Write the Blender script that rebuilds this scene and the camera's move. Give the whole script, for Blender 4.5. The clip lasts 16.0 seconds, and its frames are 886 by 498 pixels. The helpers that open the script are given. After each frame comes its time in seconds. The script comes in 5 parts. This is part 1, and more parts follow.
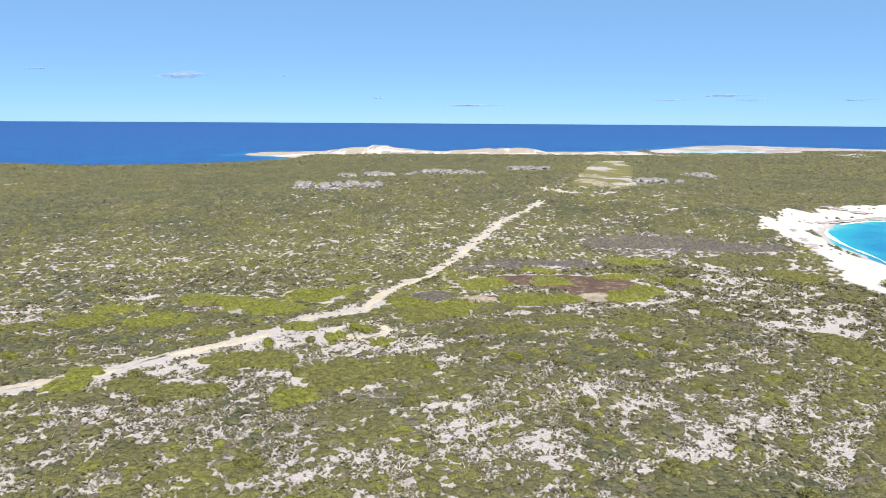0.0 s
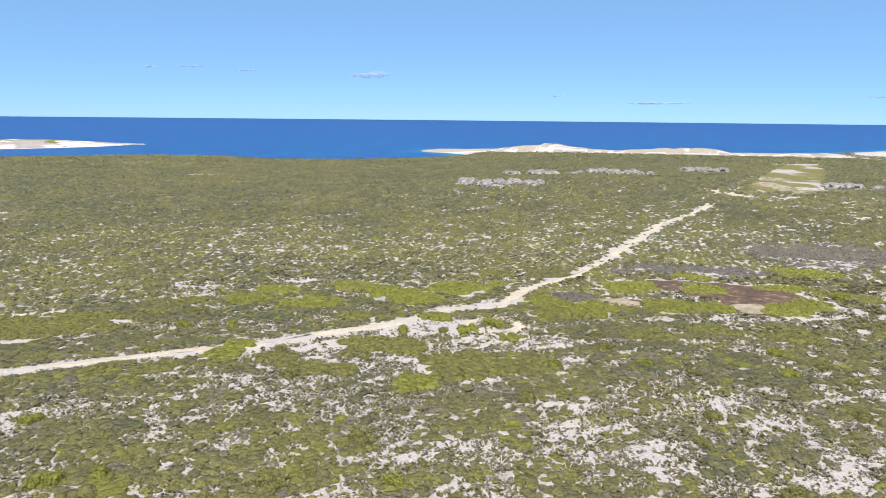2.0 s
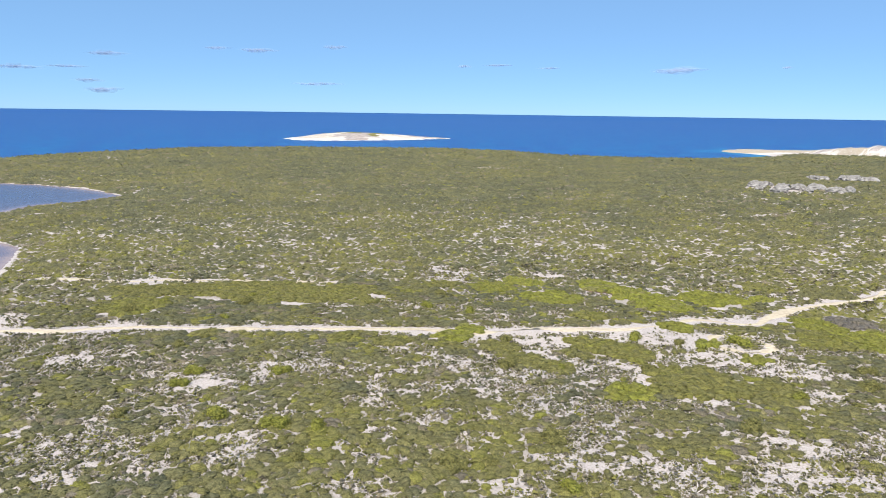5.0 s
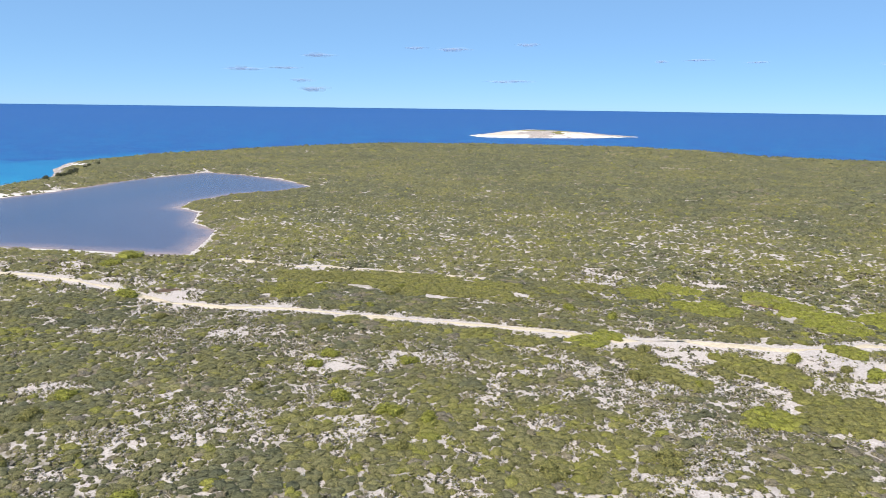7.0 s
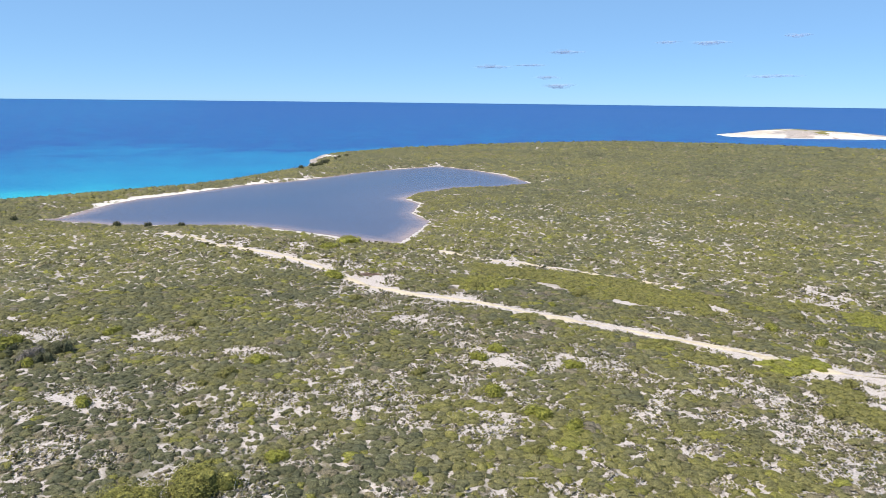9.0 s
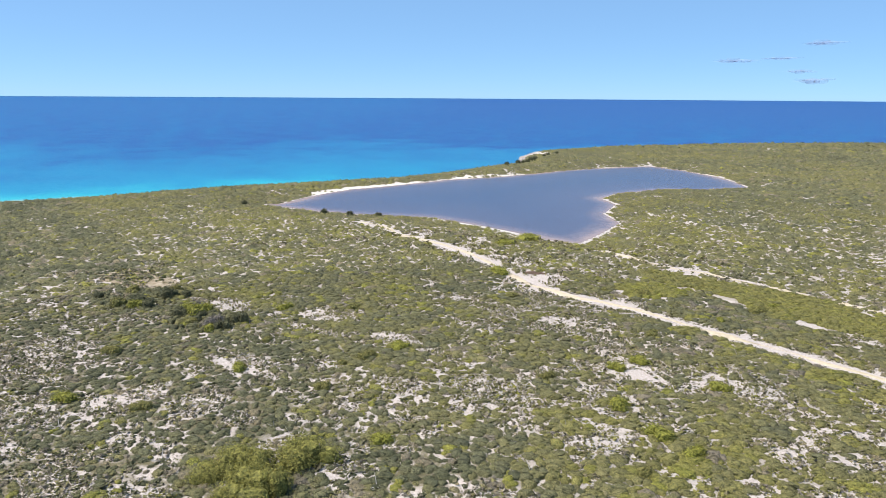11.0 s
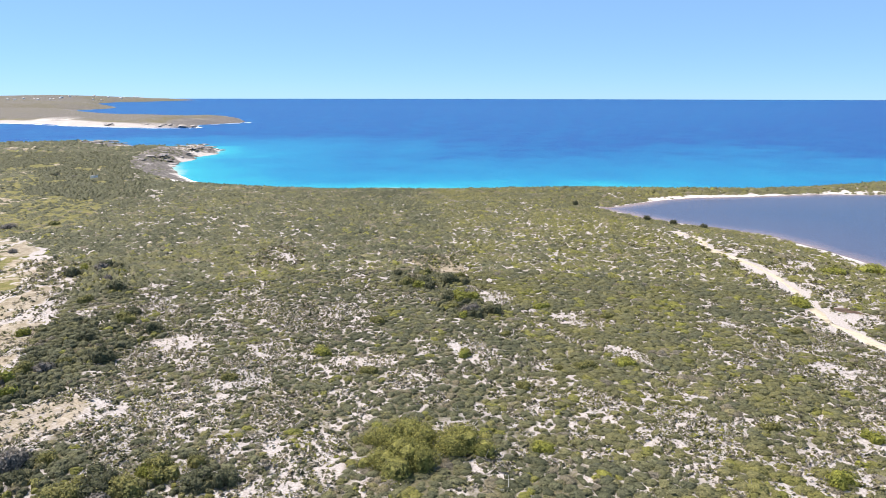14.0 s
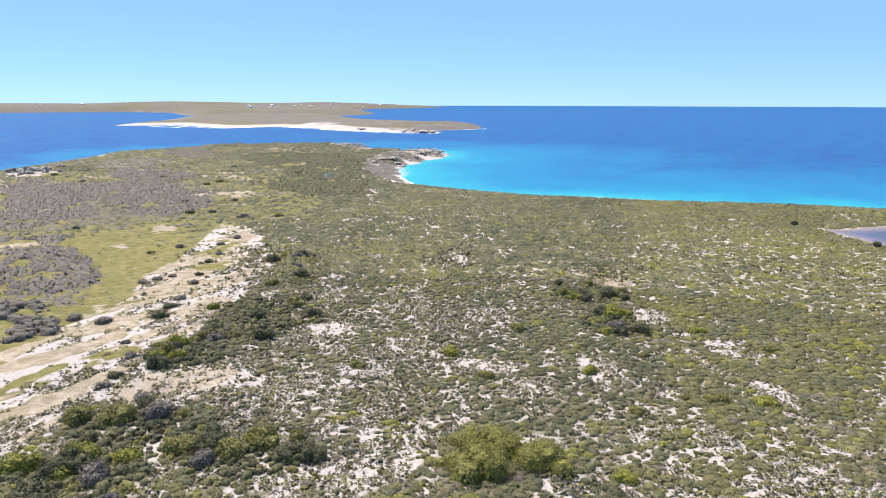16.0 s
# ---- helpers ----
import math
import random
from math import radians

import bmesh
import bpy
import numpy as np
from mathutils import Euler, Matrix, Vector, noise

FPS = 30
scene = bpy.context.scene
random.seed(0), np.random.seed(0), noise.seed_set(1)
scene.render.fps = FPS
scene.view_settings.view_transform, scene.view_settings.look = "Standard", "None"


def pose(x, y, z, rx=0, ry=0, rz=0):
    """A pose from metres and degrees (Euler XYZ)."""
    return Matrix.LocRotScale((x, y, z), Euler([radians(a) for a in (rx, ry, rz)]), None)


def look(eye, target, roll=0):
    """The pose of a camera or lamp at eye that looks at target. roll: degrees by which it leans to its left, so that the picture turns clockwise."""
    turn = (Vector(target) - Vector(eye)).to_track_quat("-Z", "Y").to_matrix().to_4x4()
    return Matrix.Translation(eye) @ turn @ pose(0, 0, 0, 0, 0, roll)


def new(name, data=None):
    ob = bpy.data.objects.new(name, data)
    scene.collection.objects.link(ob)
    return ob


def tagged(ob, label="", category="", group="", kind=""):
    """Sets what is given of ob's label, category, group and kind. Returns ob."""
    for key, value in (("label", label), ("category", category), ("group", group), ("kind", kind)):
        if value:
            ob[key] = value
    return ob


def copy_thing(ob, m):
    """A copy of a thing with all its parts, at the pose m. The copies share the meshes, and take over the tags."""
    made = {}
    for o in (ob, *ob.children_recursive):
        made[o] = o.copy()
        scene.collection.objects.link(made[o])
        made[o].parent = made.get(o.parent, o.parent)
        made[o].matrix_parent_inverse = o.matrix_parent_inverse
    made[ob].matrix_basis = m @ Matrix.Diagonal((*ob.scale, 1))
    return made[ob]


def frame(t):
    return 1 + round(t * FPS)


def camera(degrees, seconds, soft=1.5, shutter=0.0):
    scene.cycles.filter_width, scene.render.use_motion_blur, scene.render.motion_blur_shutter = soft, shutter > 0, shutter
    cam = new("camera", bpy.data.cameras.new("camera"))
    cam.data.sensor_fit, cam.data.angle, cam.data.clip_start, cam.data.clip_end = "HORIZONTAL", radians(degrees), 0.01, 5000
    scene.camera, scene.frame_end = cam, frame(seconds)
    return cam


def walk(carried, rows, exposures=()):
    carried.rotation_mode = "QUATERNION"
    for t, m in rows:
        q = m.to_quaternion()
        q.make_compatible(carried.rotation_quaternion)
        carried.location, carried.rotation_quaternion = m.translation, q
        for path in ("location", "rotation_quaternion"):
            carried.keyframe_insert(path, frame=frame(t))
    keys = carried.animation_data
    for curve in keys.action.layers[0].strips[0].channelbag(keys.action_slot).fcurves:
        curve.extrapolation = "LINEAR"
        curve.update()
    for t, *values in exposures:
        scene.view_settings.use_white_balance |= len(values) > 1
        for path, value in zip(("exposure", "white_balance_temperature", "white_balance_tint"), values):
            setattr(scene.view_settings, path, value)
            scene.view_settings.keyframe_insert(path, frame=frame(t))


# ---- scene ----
import functools

cam = camera(64.06, 16.0, soft=0.6)
PATH = [
    (0, (0.00, 0.00, 45.00), (0.00, 98.40, 27.19), 0.37),
    (0.5, (1.87, -0.27, 44.99), (-4.30, 97.92, 27.05), 0.41),
    (1, (3.93, -0.65, 44.97), (-8.26, 96.96, 26.96), 0.49),
    (1.5, (5.70, -0.77, 44.94), (-12.15, 95.93, 26.79), 0.55),
    (2, (7.55, -0.40, 44.93), (-16.47, 94.94, 26.68), 0.57),
    (2.5, (9.29, 0.21, 44.89), (-21.95, 93.42, 26.54), 0.64),
    (3, (10.84, 0.95, 44.83), (-27.01, 91.64, 26.31), 0.72),
    (3.5, (12.38, 1.68, 44.80), (-31.13, 89.75, 26.11), 0.72),
    (4, (13.96, 2.51, 44.71), (-35.28, 87.49, 25.88), 0.74),
    (6.5, (20.91, 10.02, 44.70), (-53.20, 74.24, 25.12), 0.77),
    (7, (22.32, 11.86, 44.79), (-55.85, 71.01, 25.02), 0.75),
    (7.5, (23.57, 14.04, 44.81), (-58.92, 66.93, 24.83), 0.76),
    (8, (24.69, 16.34, 44.88), (-62.32, 61.29, 24.70), 0.75),
    (8.5, (25.78, 18.76, 44.96), (-64.75, 56.03, 24.59), 0.70),
    (11, (28.06, 34.55, 45.11), (-69.68, 33.98, 23.94), 0.37),
    (11.5, (27.82, 38.44, 45.19), (-69.42, 28.85, 23.94), 0.25),
    (12, (27.57, 42.34, 45.30), (-68.35, 23.66, 24.04), 0.15),
    (12.5, (26.84, 46.26, 45.45), (-66.72, 18.13, 24.11), 0.15),
    (13, (25.81, 50.42, 45.67), (-64.47, 13.06, 24.37), 0.07),
    (13.5, (24.22, 54.45, 45.75), (-62.58, 9.56, 24.54), 0.09),
    (14, (22.11, 58.32, 45.83), (-61.20, 7.19, 24.72), 0.10),
    (14.5, (19.77, 61.96, 45.95), (-59.22, 4.34, 24.99), 0.09),
    (15, (17.18, 65.43, 46.06), (-56.70, 1.31, 25.33), 0.10),
    (15.5, (14.37, 68.71, 46.09), (-53.81, -1.52, 25.64), 0.15),
    (16, (11.23, 71.71, 46.02), (-50.73, -4.13, 25.80), 0.15),
]
walk(cam, [(t, look(eye, target, roll)) for t, eye, target, roll in PATH],
     exposures=[(0.0, 0.70, 6750, 10), (10.0, 0.74, 6850, 10), (16.0, 0.91, 6950, 14)])

# ---- world, sun ----
SUN_YAW, SUN_ELEV = 186.0, 58.0
world = bpy.data.worlds.new("sky")
scene.world = world
world.use_nodes = True
wn = world.node_tree.nodes
wn.clear()
sky = wn.new("ShaderNodeTexSky")
sky.sky_type = 'NISHITA'
sky.sun_disc = False
sky.sun_elevation = radians(SUN_ELEV)
sky.sun_rotation = radians(-SUN_YAW)
sky.altitude = 700.0
sky.air_density, sky.dust_density, sky.ozone_density = 0.62, 0.0, 6.0
bg = wn.new("ShaderNodeBackground")
bg.inputs["Strength"].default_value = 0.101
wout = wn.new("ShaderNodeOutputWorld")
tint = wn.new("ShaderNodeMix")
tint.data_type, tint.blend_type = 'RGBA', 'MULTIPLY'
tint.inputs[0].default_value = 1.0
tint.inputs[7].default_value = (0.62, 0.84, 1.04, 1.0)
world.node_tree.links.new(sky.outputs[0], tint.inputs[6])
haze = wn.new("ShaderNodeMix")
haze.data_type = 'RGBA'
haze.inputs[0].default_value = 0.60
haze.inputs[7].default_value = (1.82, 3.42, 5.5, 1.0)
world.node_tree.links.new(tint.outputs[2], haze.inputs[6])
world.node_tree.links.new(haze.outputs[2], bg.inputs["Color"])
world.node_tree.links.new(bg.outputs[0], wout.inputs["Surface"])

sun = new("sun", bpy.data.lights.new("sun", 'SUN'))
sun.data.energy, sun.data.angle, sun.data.color = 5.0, radians(0.5), (1.0, 0.955, 0.89)
_az, _el = radians(SUN_YAW), radians(SUN_ELEV)
SUN_DIR = Vector((-math.sin(_az) * math.cos(_el), math.cos(_az) * math.cos(_el), math.sin(_el)))
sun.matrix_basis = look(SUN_DIR * 300, (0, 0, 0))

# ---- number helpers ----
rng = np.random.default_rng(7)


def sstep(a, b, x):
    t = np.clip((x - a) / (b - a), 0.0, 1.0)
    return t * t * (3 - 2 * t)


@functools.lru_cache(None)
def noise_table(seed):
    return np.random.default_rng(1000 + seed).random((256, 256)).ravel()


def vnoise(x, y, seed=0):
    """Smooth value noise in the range 0 to 1."""
    table = noise_table(seed)
    xf, yf = np.floor(x), np.floor(y)
    fx, fy = x - xf, y - yf
    xi, yi = xf.astype(np.int32) & 255, yf.astype(np.int32) & 255
    fx, fy = fx * fx * (3 - 2 * fx), fy * fy * (3 - 2 * fy)
    row, nxt, up = xi << 8, ((xi + 1) & 255) << 8, (yi + 1) & 255
    a, c = table.take(row + yi), table.take(row + up)
    a += (table.take(nxt + yi) - a) * fx
    c += (table.take(nxt + up) - c) * fx
    return a + (c - a) * fy


def fbm(x, y, scale, octaves=4, seed=0):
    total, amp, norm = 0.0, 1.0, 0.0
    for k in range(octaves):
        total = total + amp * vnoise(x / scale * 2 ** k + 17.3 * k, y / scale * 2 ** k - 9.1 * k, seed + k)
        norm += amp
        amp *= 0.55
    return total / norm


def seg_dist(px, py, pts, closed):
    """Distance of points to a polyline."""
    best = np.full(np.shape(px), 1e18)
    n = len(pts)
    for i in range(n if closed else n - 1):
        ax, ay = pts[i]
        bx, by = pts[(i + 1) % n]
        dx, dy = bx - ax, by - ay
        qx, qy = px - ax, py - ay
        t = np.clip((qx * dx + qy * dy) / (dx * dx + dy * dy + 1e-9), 0, 1)
        qx, qy = qx - t * dx, qy - t * dy
        best = np.minimum(best, qx * qx + qy * qy)
    return np.sqrt(best)


def signed(px, py, pts):
    """Distance to a polygon's edge, positive inside."""
    inside = np.zeros(np.shape(px), bool)
    n = len(pts)
    for i in range(n):
        ax, ay = pts[i]
        bx, by = pts[(i + 1) % n]
        if ay == by:
            continue
        cross = (ay > py) != (by > py)
        inside ^= cross & (px < (bx - ax) * (py - ay) / (by - ay) + ax)
    d = seg_dist(px, py, pts, True)
    return np.where(inside, d, -d)


# ---- plan ----
COAST = [(142, 222), (147, 261), (159, 296), (183, 322), (212, 337), (280, 352), (400, 400), (560, 560), (760, 800),
         (900, 1090), (760, 1180), (650, 1290), (570, 1390), (460, 1340), (390, 1230), (310, 1120), (230, 1060), (130, 1030), (-60, 1000), (-150, 985), (-262, 960), (-255, 915),
         (-190, 880), (-160, 800), (-200, 715), (-318, 640), (-400, 655), (-470, 640), (-590, 530), (-650, 410),
         (-640, 260), (-610, 170), (-565, 108), (-520, 92), (-455, 78), (-405, 38), (-362, 2), (-340, -36), (-316, -76),
         (-284, -120), (-248, -178), (-238, -215), (-233, -256), (-250, -292), (-282, -340), (-326, -378), (-372, -405),
         (-398, -428), (-410, -448), (-380, -470), (-345, -500), (-385, -535), (-413, -570), (-378, -601), (-269, -651),
         (-167, -625), (-85, -520), (-40, -470), (40, -330), (90, -180), (115, -60), (140, 60), (155, 150)]
POND = [(-266, -35), (-293, -25), (-313, -13), (-330, 8), (-356, 34), (-375, 69), (-406, 103), (-425, 131),
        (-442, 168), (-414, 181), (-375, 191), (-331, 188), (-319, 162), (-322, 143), (-302, 113), (-287, 104),
        (-270, 107), (-246, 96), (-225, 97), (-206, 88), (-187, 76), (-194, 65), (-215, 48), (-234, 28),
        (-239, 2), (-245, -16), (-261, -41)]
TRACK_MAIN = [(-209, 5.4), (-199, 14), (-184, 22), (-175.6, 31), (-155.7, 43.4), (-134, 52), (-120, 61), (-113, 70.5),
              (-98, 82.3), (-84, 94.7), (-67.5, 106.5), (-58, 113), (-49.4, 122.8), (-39.5, 131), (-32.3, 140.3),
              (-27.4, 148.9), (-17.5, 153.8), (-14.4, 169.8), (-6.6, 184.8), (2.7, 208.5), (9.6, 232.7), (20.9, 271.4),
              (33.7, 298.4), (45.9, 326.9)]

LAGOON = [(322, 1010), (400, 1005), (480, 1030), (515, 1085), (470, 1150), (400, 1150), (345, 1090)]


def dome(x, y, cx, cy, rx, ry, h, turn=0.0):
    c, s = math.cos(radians(turn)), math.sin(radians(turn))
    u, v = ((x - cx) * c + (y - cy) * s) / rx, (-(x - cx) * s + (y - cy) * c) / ry
    return h * np.exp(-(u * u + v * v))


def ground_z(x, y):
    x, y = np.asarray(x, float), np.asarray(y, float)
    d = signed(x, y, COAST) + 6 * (fbm(x, y, 30, 3, 3) - 0.5)
    z = 2.4 + 1.2 * (fbm(x, y, 60, 3, 5) - 0.5)
    z = z + 7 * sstep(180, 400, y) * sstep(-260, 0, x) * sstep(980, 600, y) * sstep(200, 120, x - 0.25 * np.maximum(y - 350, 0)) + dome(x, y, 20, 400, 130, 60, 4)
    z = z + 2.2 * sstep(150, 420, y) * sstep(-150, -400, x)
    rough = 0.6 + 0.8 * fbm(x, y, 18, 4, 12)
    z = z + (dome(x, y, -94, 945, 42, 22, 9) + dome(x, y, 72, 955, 48, 20, 5) + dome(x, y, 105, 958, 26, 16, 4) + dome(x, y, -60, 940, 150, 24, 3.5)) * rough
    shelf = sstep(-340, -380, y) * sstep(-230, -280, x)
    z = z + shelf * (2.2 * fbm(x, y, 14, 4, 15) - 0.4) + dome(x, y, -345, -415, 60, 26, 2.5, 35)
    z = np.where(d > 0, z * sstep(-4, 26 - 16 * shelf, d) + 0.02 * np.minimum(d, 20), np.maximum(d * 0.12, -6))
    p = signed(x, y, POND) + 3 * (fbm(x, y, 14, 3, 8) - 0.5)
    z = np.where(signed(x, y, LAGOON) > 0, -0.4, z)
    z = np.where(p > -25, np.where(p > 0, 0.5 - np.minimum(p * 0.08, 1.2), 0.5 + (z - 0.5) * sstep(0, 25, -p)), z)
    return z


# ---- materials ----
def material(name):
    m = bpy.data.materials.new(name)
    m.use_nodes = True
    nt = m.node_tree
    return m, nt, nt.nodes, nt.links, nt.nodes["Principled BSDF"]


def node(nt, kind, **values):
    n = nt.nodes.new(kind)
    for key, value in values.items():
        n.inputs[key.replace("_", " ")].default_value = value
    return n


def ramp(nt, fac, stops):
    n = nt.nodes.new("ShaderNodeValToRGB")
    el = n.color_ramp.elements
    while len(el) < len(stops):
        el.new(0.5)
    for e, (pos, col) in zip(el, stops):
        e.position = pos
        e.color = (*col, 1.0)
    nt.links.new(fac, n.inputs[0])
    return n.outputs[0]


def mix(nt, fac, a, b, mode='MIX'):
    n = nt.nodes.new("ShaderNodeMix")
    n.data_type, n.blend_type = 'RGBA', mode
    for sock, v in ((n.inputs[0], fac), (n.inputs[6], a), (n.inputs[7], b)):
        if isinstance(v, bpy.types.NodeSocket):
            nt.links.new(v, sock)
        else:
            sock.default_value = v if isinstance(v, (int, float)) else (*v, 1.0)
    return n.outputs[2]


def maths(nt, op, a, b=0.0, clamp=False):
    n = nt.nodes.new("ShaderNodeMath")
    n.operation, n.use_clamp = op, clamp
    for sock, v in ((n.inputs[0], a), (n.inputs[1], b)):
        if isinstance(v, bpy.types.NodeSocket):
            nt.links.new(v, sock)
        else:
            sock.default_value = v
    return n.outputs[0]


def attr(nt, name):
    n = nt.nodes.new("ShaderNodeAttribute")
    n.attribute_name = name
    return n.outputs["Fac"]


def coords(nt):
    return nt.nodes.new("ShaderNodeTexCoord").outputs["Object"]


def noise_tex(nt, vec, scale, detail=4.0, rough=0.6):
    n = node(nt, "ShaderNodeTexNoise", Scale=scale, Detail=detail, Roughness=rough)
    nt.links.new(vec, n.inputs["Vector"])
    return n.outputs["Fac"]


def bump(nt, bsdf, height, strength, distance):
    n = node(nt, "ShaderNodeBump", Strength=strength, Distance=distance)
    nt.links.new(height, n.inputs["Height"])
    nt.links.new(n.outputs[0], bsdf.inputs["Normal"])


def ground_material():
    m, nt, nodes, links, bsdf = material("ground")
    vec = coords(nt)
    big, mid, fine = noise_tex(nt, vec, 0.05), noise_tex(nt, vec, 0.5, 5), noise_tex(nt, vec, 3.5, 5, 0.7)
    sand = ramp(nt, fine, [(0.3, (0.19, 0.170, 0.160)), (0.48, (0.36, 0.330, 0.318)), (0.68, (0.53, 0.498, 0.484))])
    sand = mix(nt, maths(nt, 'MULTIPLY', mid, 0.42), sand, (0.37, 0.335, 0.315))
    speck = noise_tex(nt, vec, 2.6, 4, 0.75)
    sand = mix(nt, ramp(nt, speck, [(0.60, (0, 0, 0)), (0.68, (0.7, 0.7, 0.7))]), sand, (0.15, 0.14, 0.095))
    litter = ramp(nt, fine, [(0.3, (0.055, 0.052, 0.03)), (0.55, (0.115, 0.105, 0.058)), (0.75, (0.24, 0.215, 0.165))])
    cover = maths(nt, 'ADD', attr(nt, "cover"), maths(nt, 'MULTIPLY', maths(nt, 'SUBTRACT', fine, 0.5), 0.9))
    base = mix(nt, ramp(nt, cover, [(0.35, (0, 0, 0)), (0.6, (1, 1, 1))]), sand, litter)
    beach = ramp(nt, fine, [(0.28, (0.30, 0.265, 0.235)), (0.48, (0.48, 0.45, 0.42)), (0.7, (0.60, 0.575, 0.55))])
    edge = maths(nt, 'MULTIPLY', maths(nt, 'SUBTRACT', mid, 0.5), 0.8)
    base = mix(nt, ramp(nt, maths(nt, 'ADD', attr(nt, "beach"), edge), [(0.42, (0, 0, 0)), (0.58, (1, 1, 1))]), base, beach)
    grass = ramp(nt, maths(nt, 'MULTIPLY', maths(nt, 'ADD', mid, speck), 0.5), [(0.36, (0.085, 0.082, 0.030)), (0.5, (0.145, 0.137, 0.047)), (0.64, (0.24, 0.20, 0.105))])
    base = mix(nt, ramp(nt, maths(nt, 'ADD', attr(nt, "grass"), edge), [(0.42, (0, 0, 0)), (0.58, (1, 1, 1))]), base, grass)
    peat = ramp(nt, mid, [(0.3, (0.06, 0.042, 0.035)), (0.55, (0.11, 0.075, 0.055)), (0.75, (0.32, 0.22, 0.13))])
    base = mix(nt, ramp(nt, maths(nt, 'ADD', attr(nt, "peat"), edge), [(0.42, (0, 0, 0)), (0.58, (1, 1, 1))]), base, peat)
    tan = ramp(nt, maths(nt, 'MULTIPLY', maths(nt, 'ADD', mid, fine), 0.5), [(0.36, (0.17, 0.135, 0.09)), (0.5, (0.265, 0.225, 0.165)), (0.62, (0.40, 0.355, 0.30))])
    base = mix(nt, ramp(nt, maths(nt, 'ADD', attr(nt, "tan"), edge), [(0.42, (0, 0, 0)), (0.62, (1, 1, 1))]), base, tan)
    rock = ramp(nt, mid, [(0.3, (0.12, 0.105, 0.10)), (0.5, (0.28, 0.25, 0.235)), (0.7, (0.47, 0.43, 0.41))])
    base = mix(nt, ramp(nt, maths(nt, 'ADD', attr(nt, "rock"), edge), [(0.42, (0, 0, 0)), (0.58, (1, 1, 1))]), base, rock)
    dark = ramp(nt, mid, [(0.3, (0.05, 0.047, 0.045)), (0.5, (0.115, 0.105, 0.098)), (0.72, (0.24, 0.22, 0.205))])
    base = mix(nt, ramp(nt, maths(nt, 'ADD', attr(nt, "reef"), edge), [(0.42, (0, 0, 0)), (0.58, (1, 1, 1))]), base, dark)
    tint = ramp(nt, big, [(0.3, (0.92, 0.92, 0.94)), (0.7, (1.06, 1.03, 1.0))])
    links.new(mix(nt, 1.0, base, tint, 'MULTIPLY'), bsdf.inputs["Base Color"])
    bsdf.inputs["Roughness"].default_value = 0.95
    bsdf.inputs["Specular IOR Level"].default_value = 0.15
    bump(nt, bsdf, maths(nt, 'ADD', mid, fine), 0.8, 0.25)
    return m


def sea_material():
    m, nt, nodes, links, bsdf = material("sea_water")
    vec = coords(nt)
    patch = noise_tex(nt, vec, 0.012, 5, 0.6)
    reef = ramp(nt, noise_tex(nt, vec, 0.03, 5, 0.65), [(0.45, (0, 0, 0)), (0.62, (1, 1, 1))])
    d = maths(nt, 'ADD', attr(nt, "deep"), maths(nt, 'MULTIPLY', maths(nt, 'SUBTRACT', patch, 0.5), 0.5))
    d = maths(nt, 'ADD', d, maths(nt, 'MULTIPLY', reef, maths(nt, 'MULTIPLY', attr(nt, "deep"), 0.45)))
    col = ramp(nt, d, [(0.0, (0.24, 0.40, 0.38)), (0.06, (0.014, 0.28, 0.35)), (0.25, (0.007, 0.165, 0.30)),
                       (0.55, (0.007, 0.120, 0.265)), (0.8, (0.006, 0.082, 0.228)), (1.0, (0.008, 0.056, 0.20))])
    links.new(col, bsdf.inputs["Base Color"])
    bsdf.inputs["Roughness"].default_value = 0.35
    bsdf.inputs["Specular IOR Level"].default_value = 0.05
    wave = noise_tex(nt, vec, 0.25, 6, 0.65)
    bump(nt, bsdf, wave, 0.6, 1.0)
    return m


def pond_material():
    m, nt, nodes, links, bsdf = material("pond_water")
    vec = coords(nt)
    patch = noise_tex(nt, vec, 0.02, 4)
    col = ramp(nt, maths(nt, 'ADD', attr(nt, "deep"), maths(nt, 'MULTIPLY', maths(nt, 'SUBTRACT', patch, 0.5), 0.25)),
               [(0.0, (0.24, 0.175, 0.16)), (0.06, (0.13, 0.105, 0.125)), (0.16, (0.060, 0.062, 0.104)), (1.0, (0.033, 0.046, 0.094))])
    links.new(col, bsdf.inputs["Base Color"])
    bsdf.inputs["Roughness"].default_value = 0.25
    bsdf.inputs["Specular IOR Level"].default_value = 0.25
    bump(nt, bsdf, noise_tex(nt, vec, 0.9, 5), 0.3, 0.3)
    return m


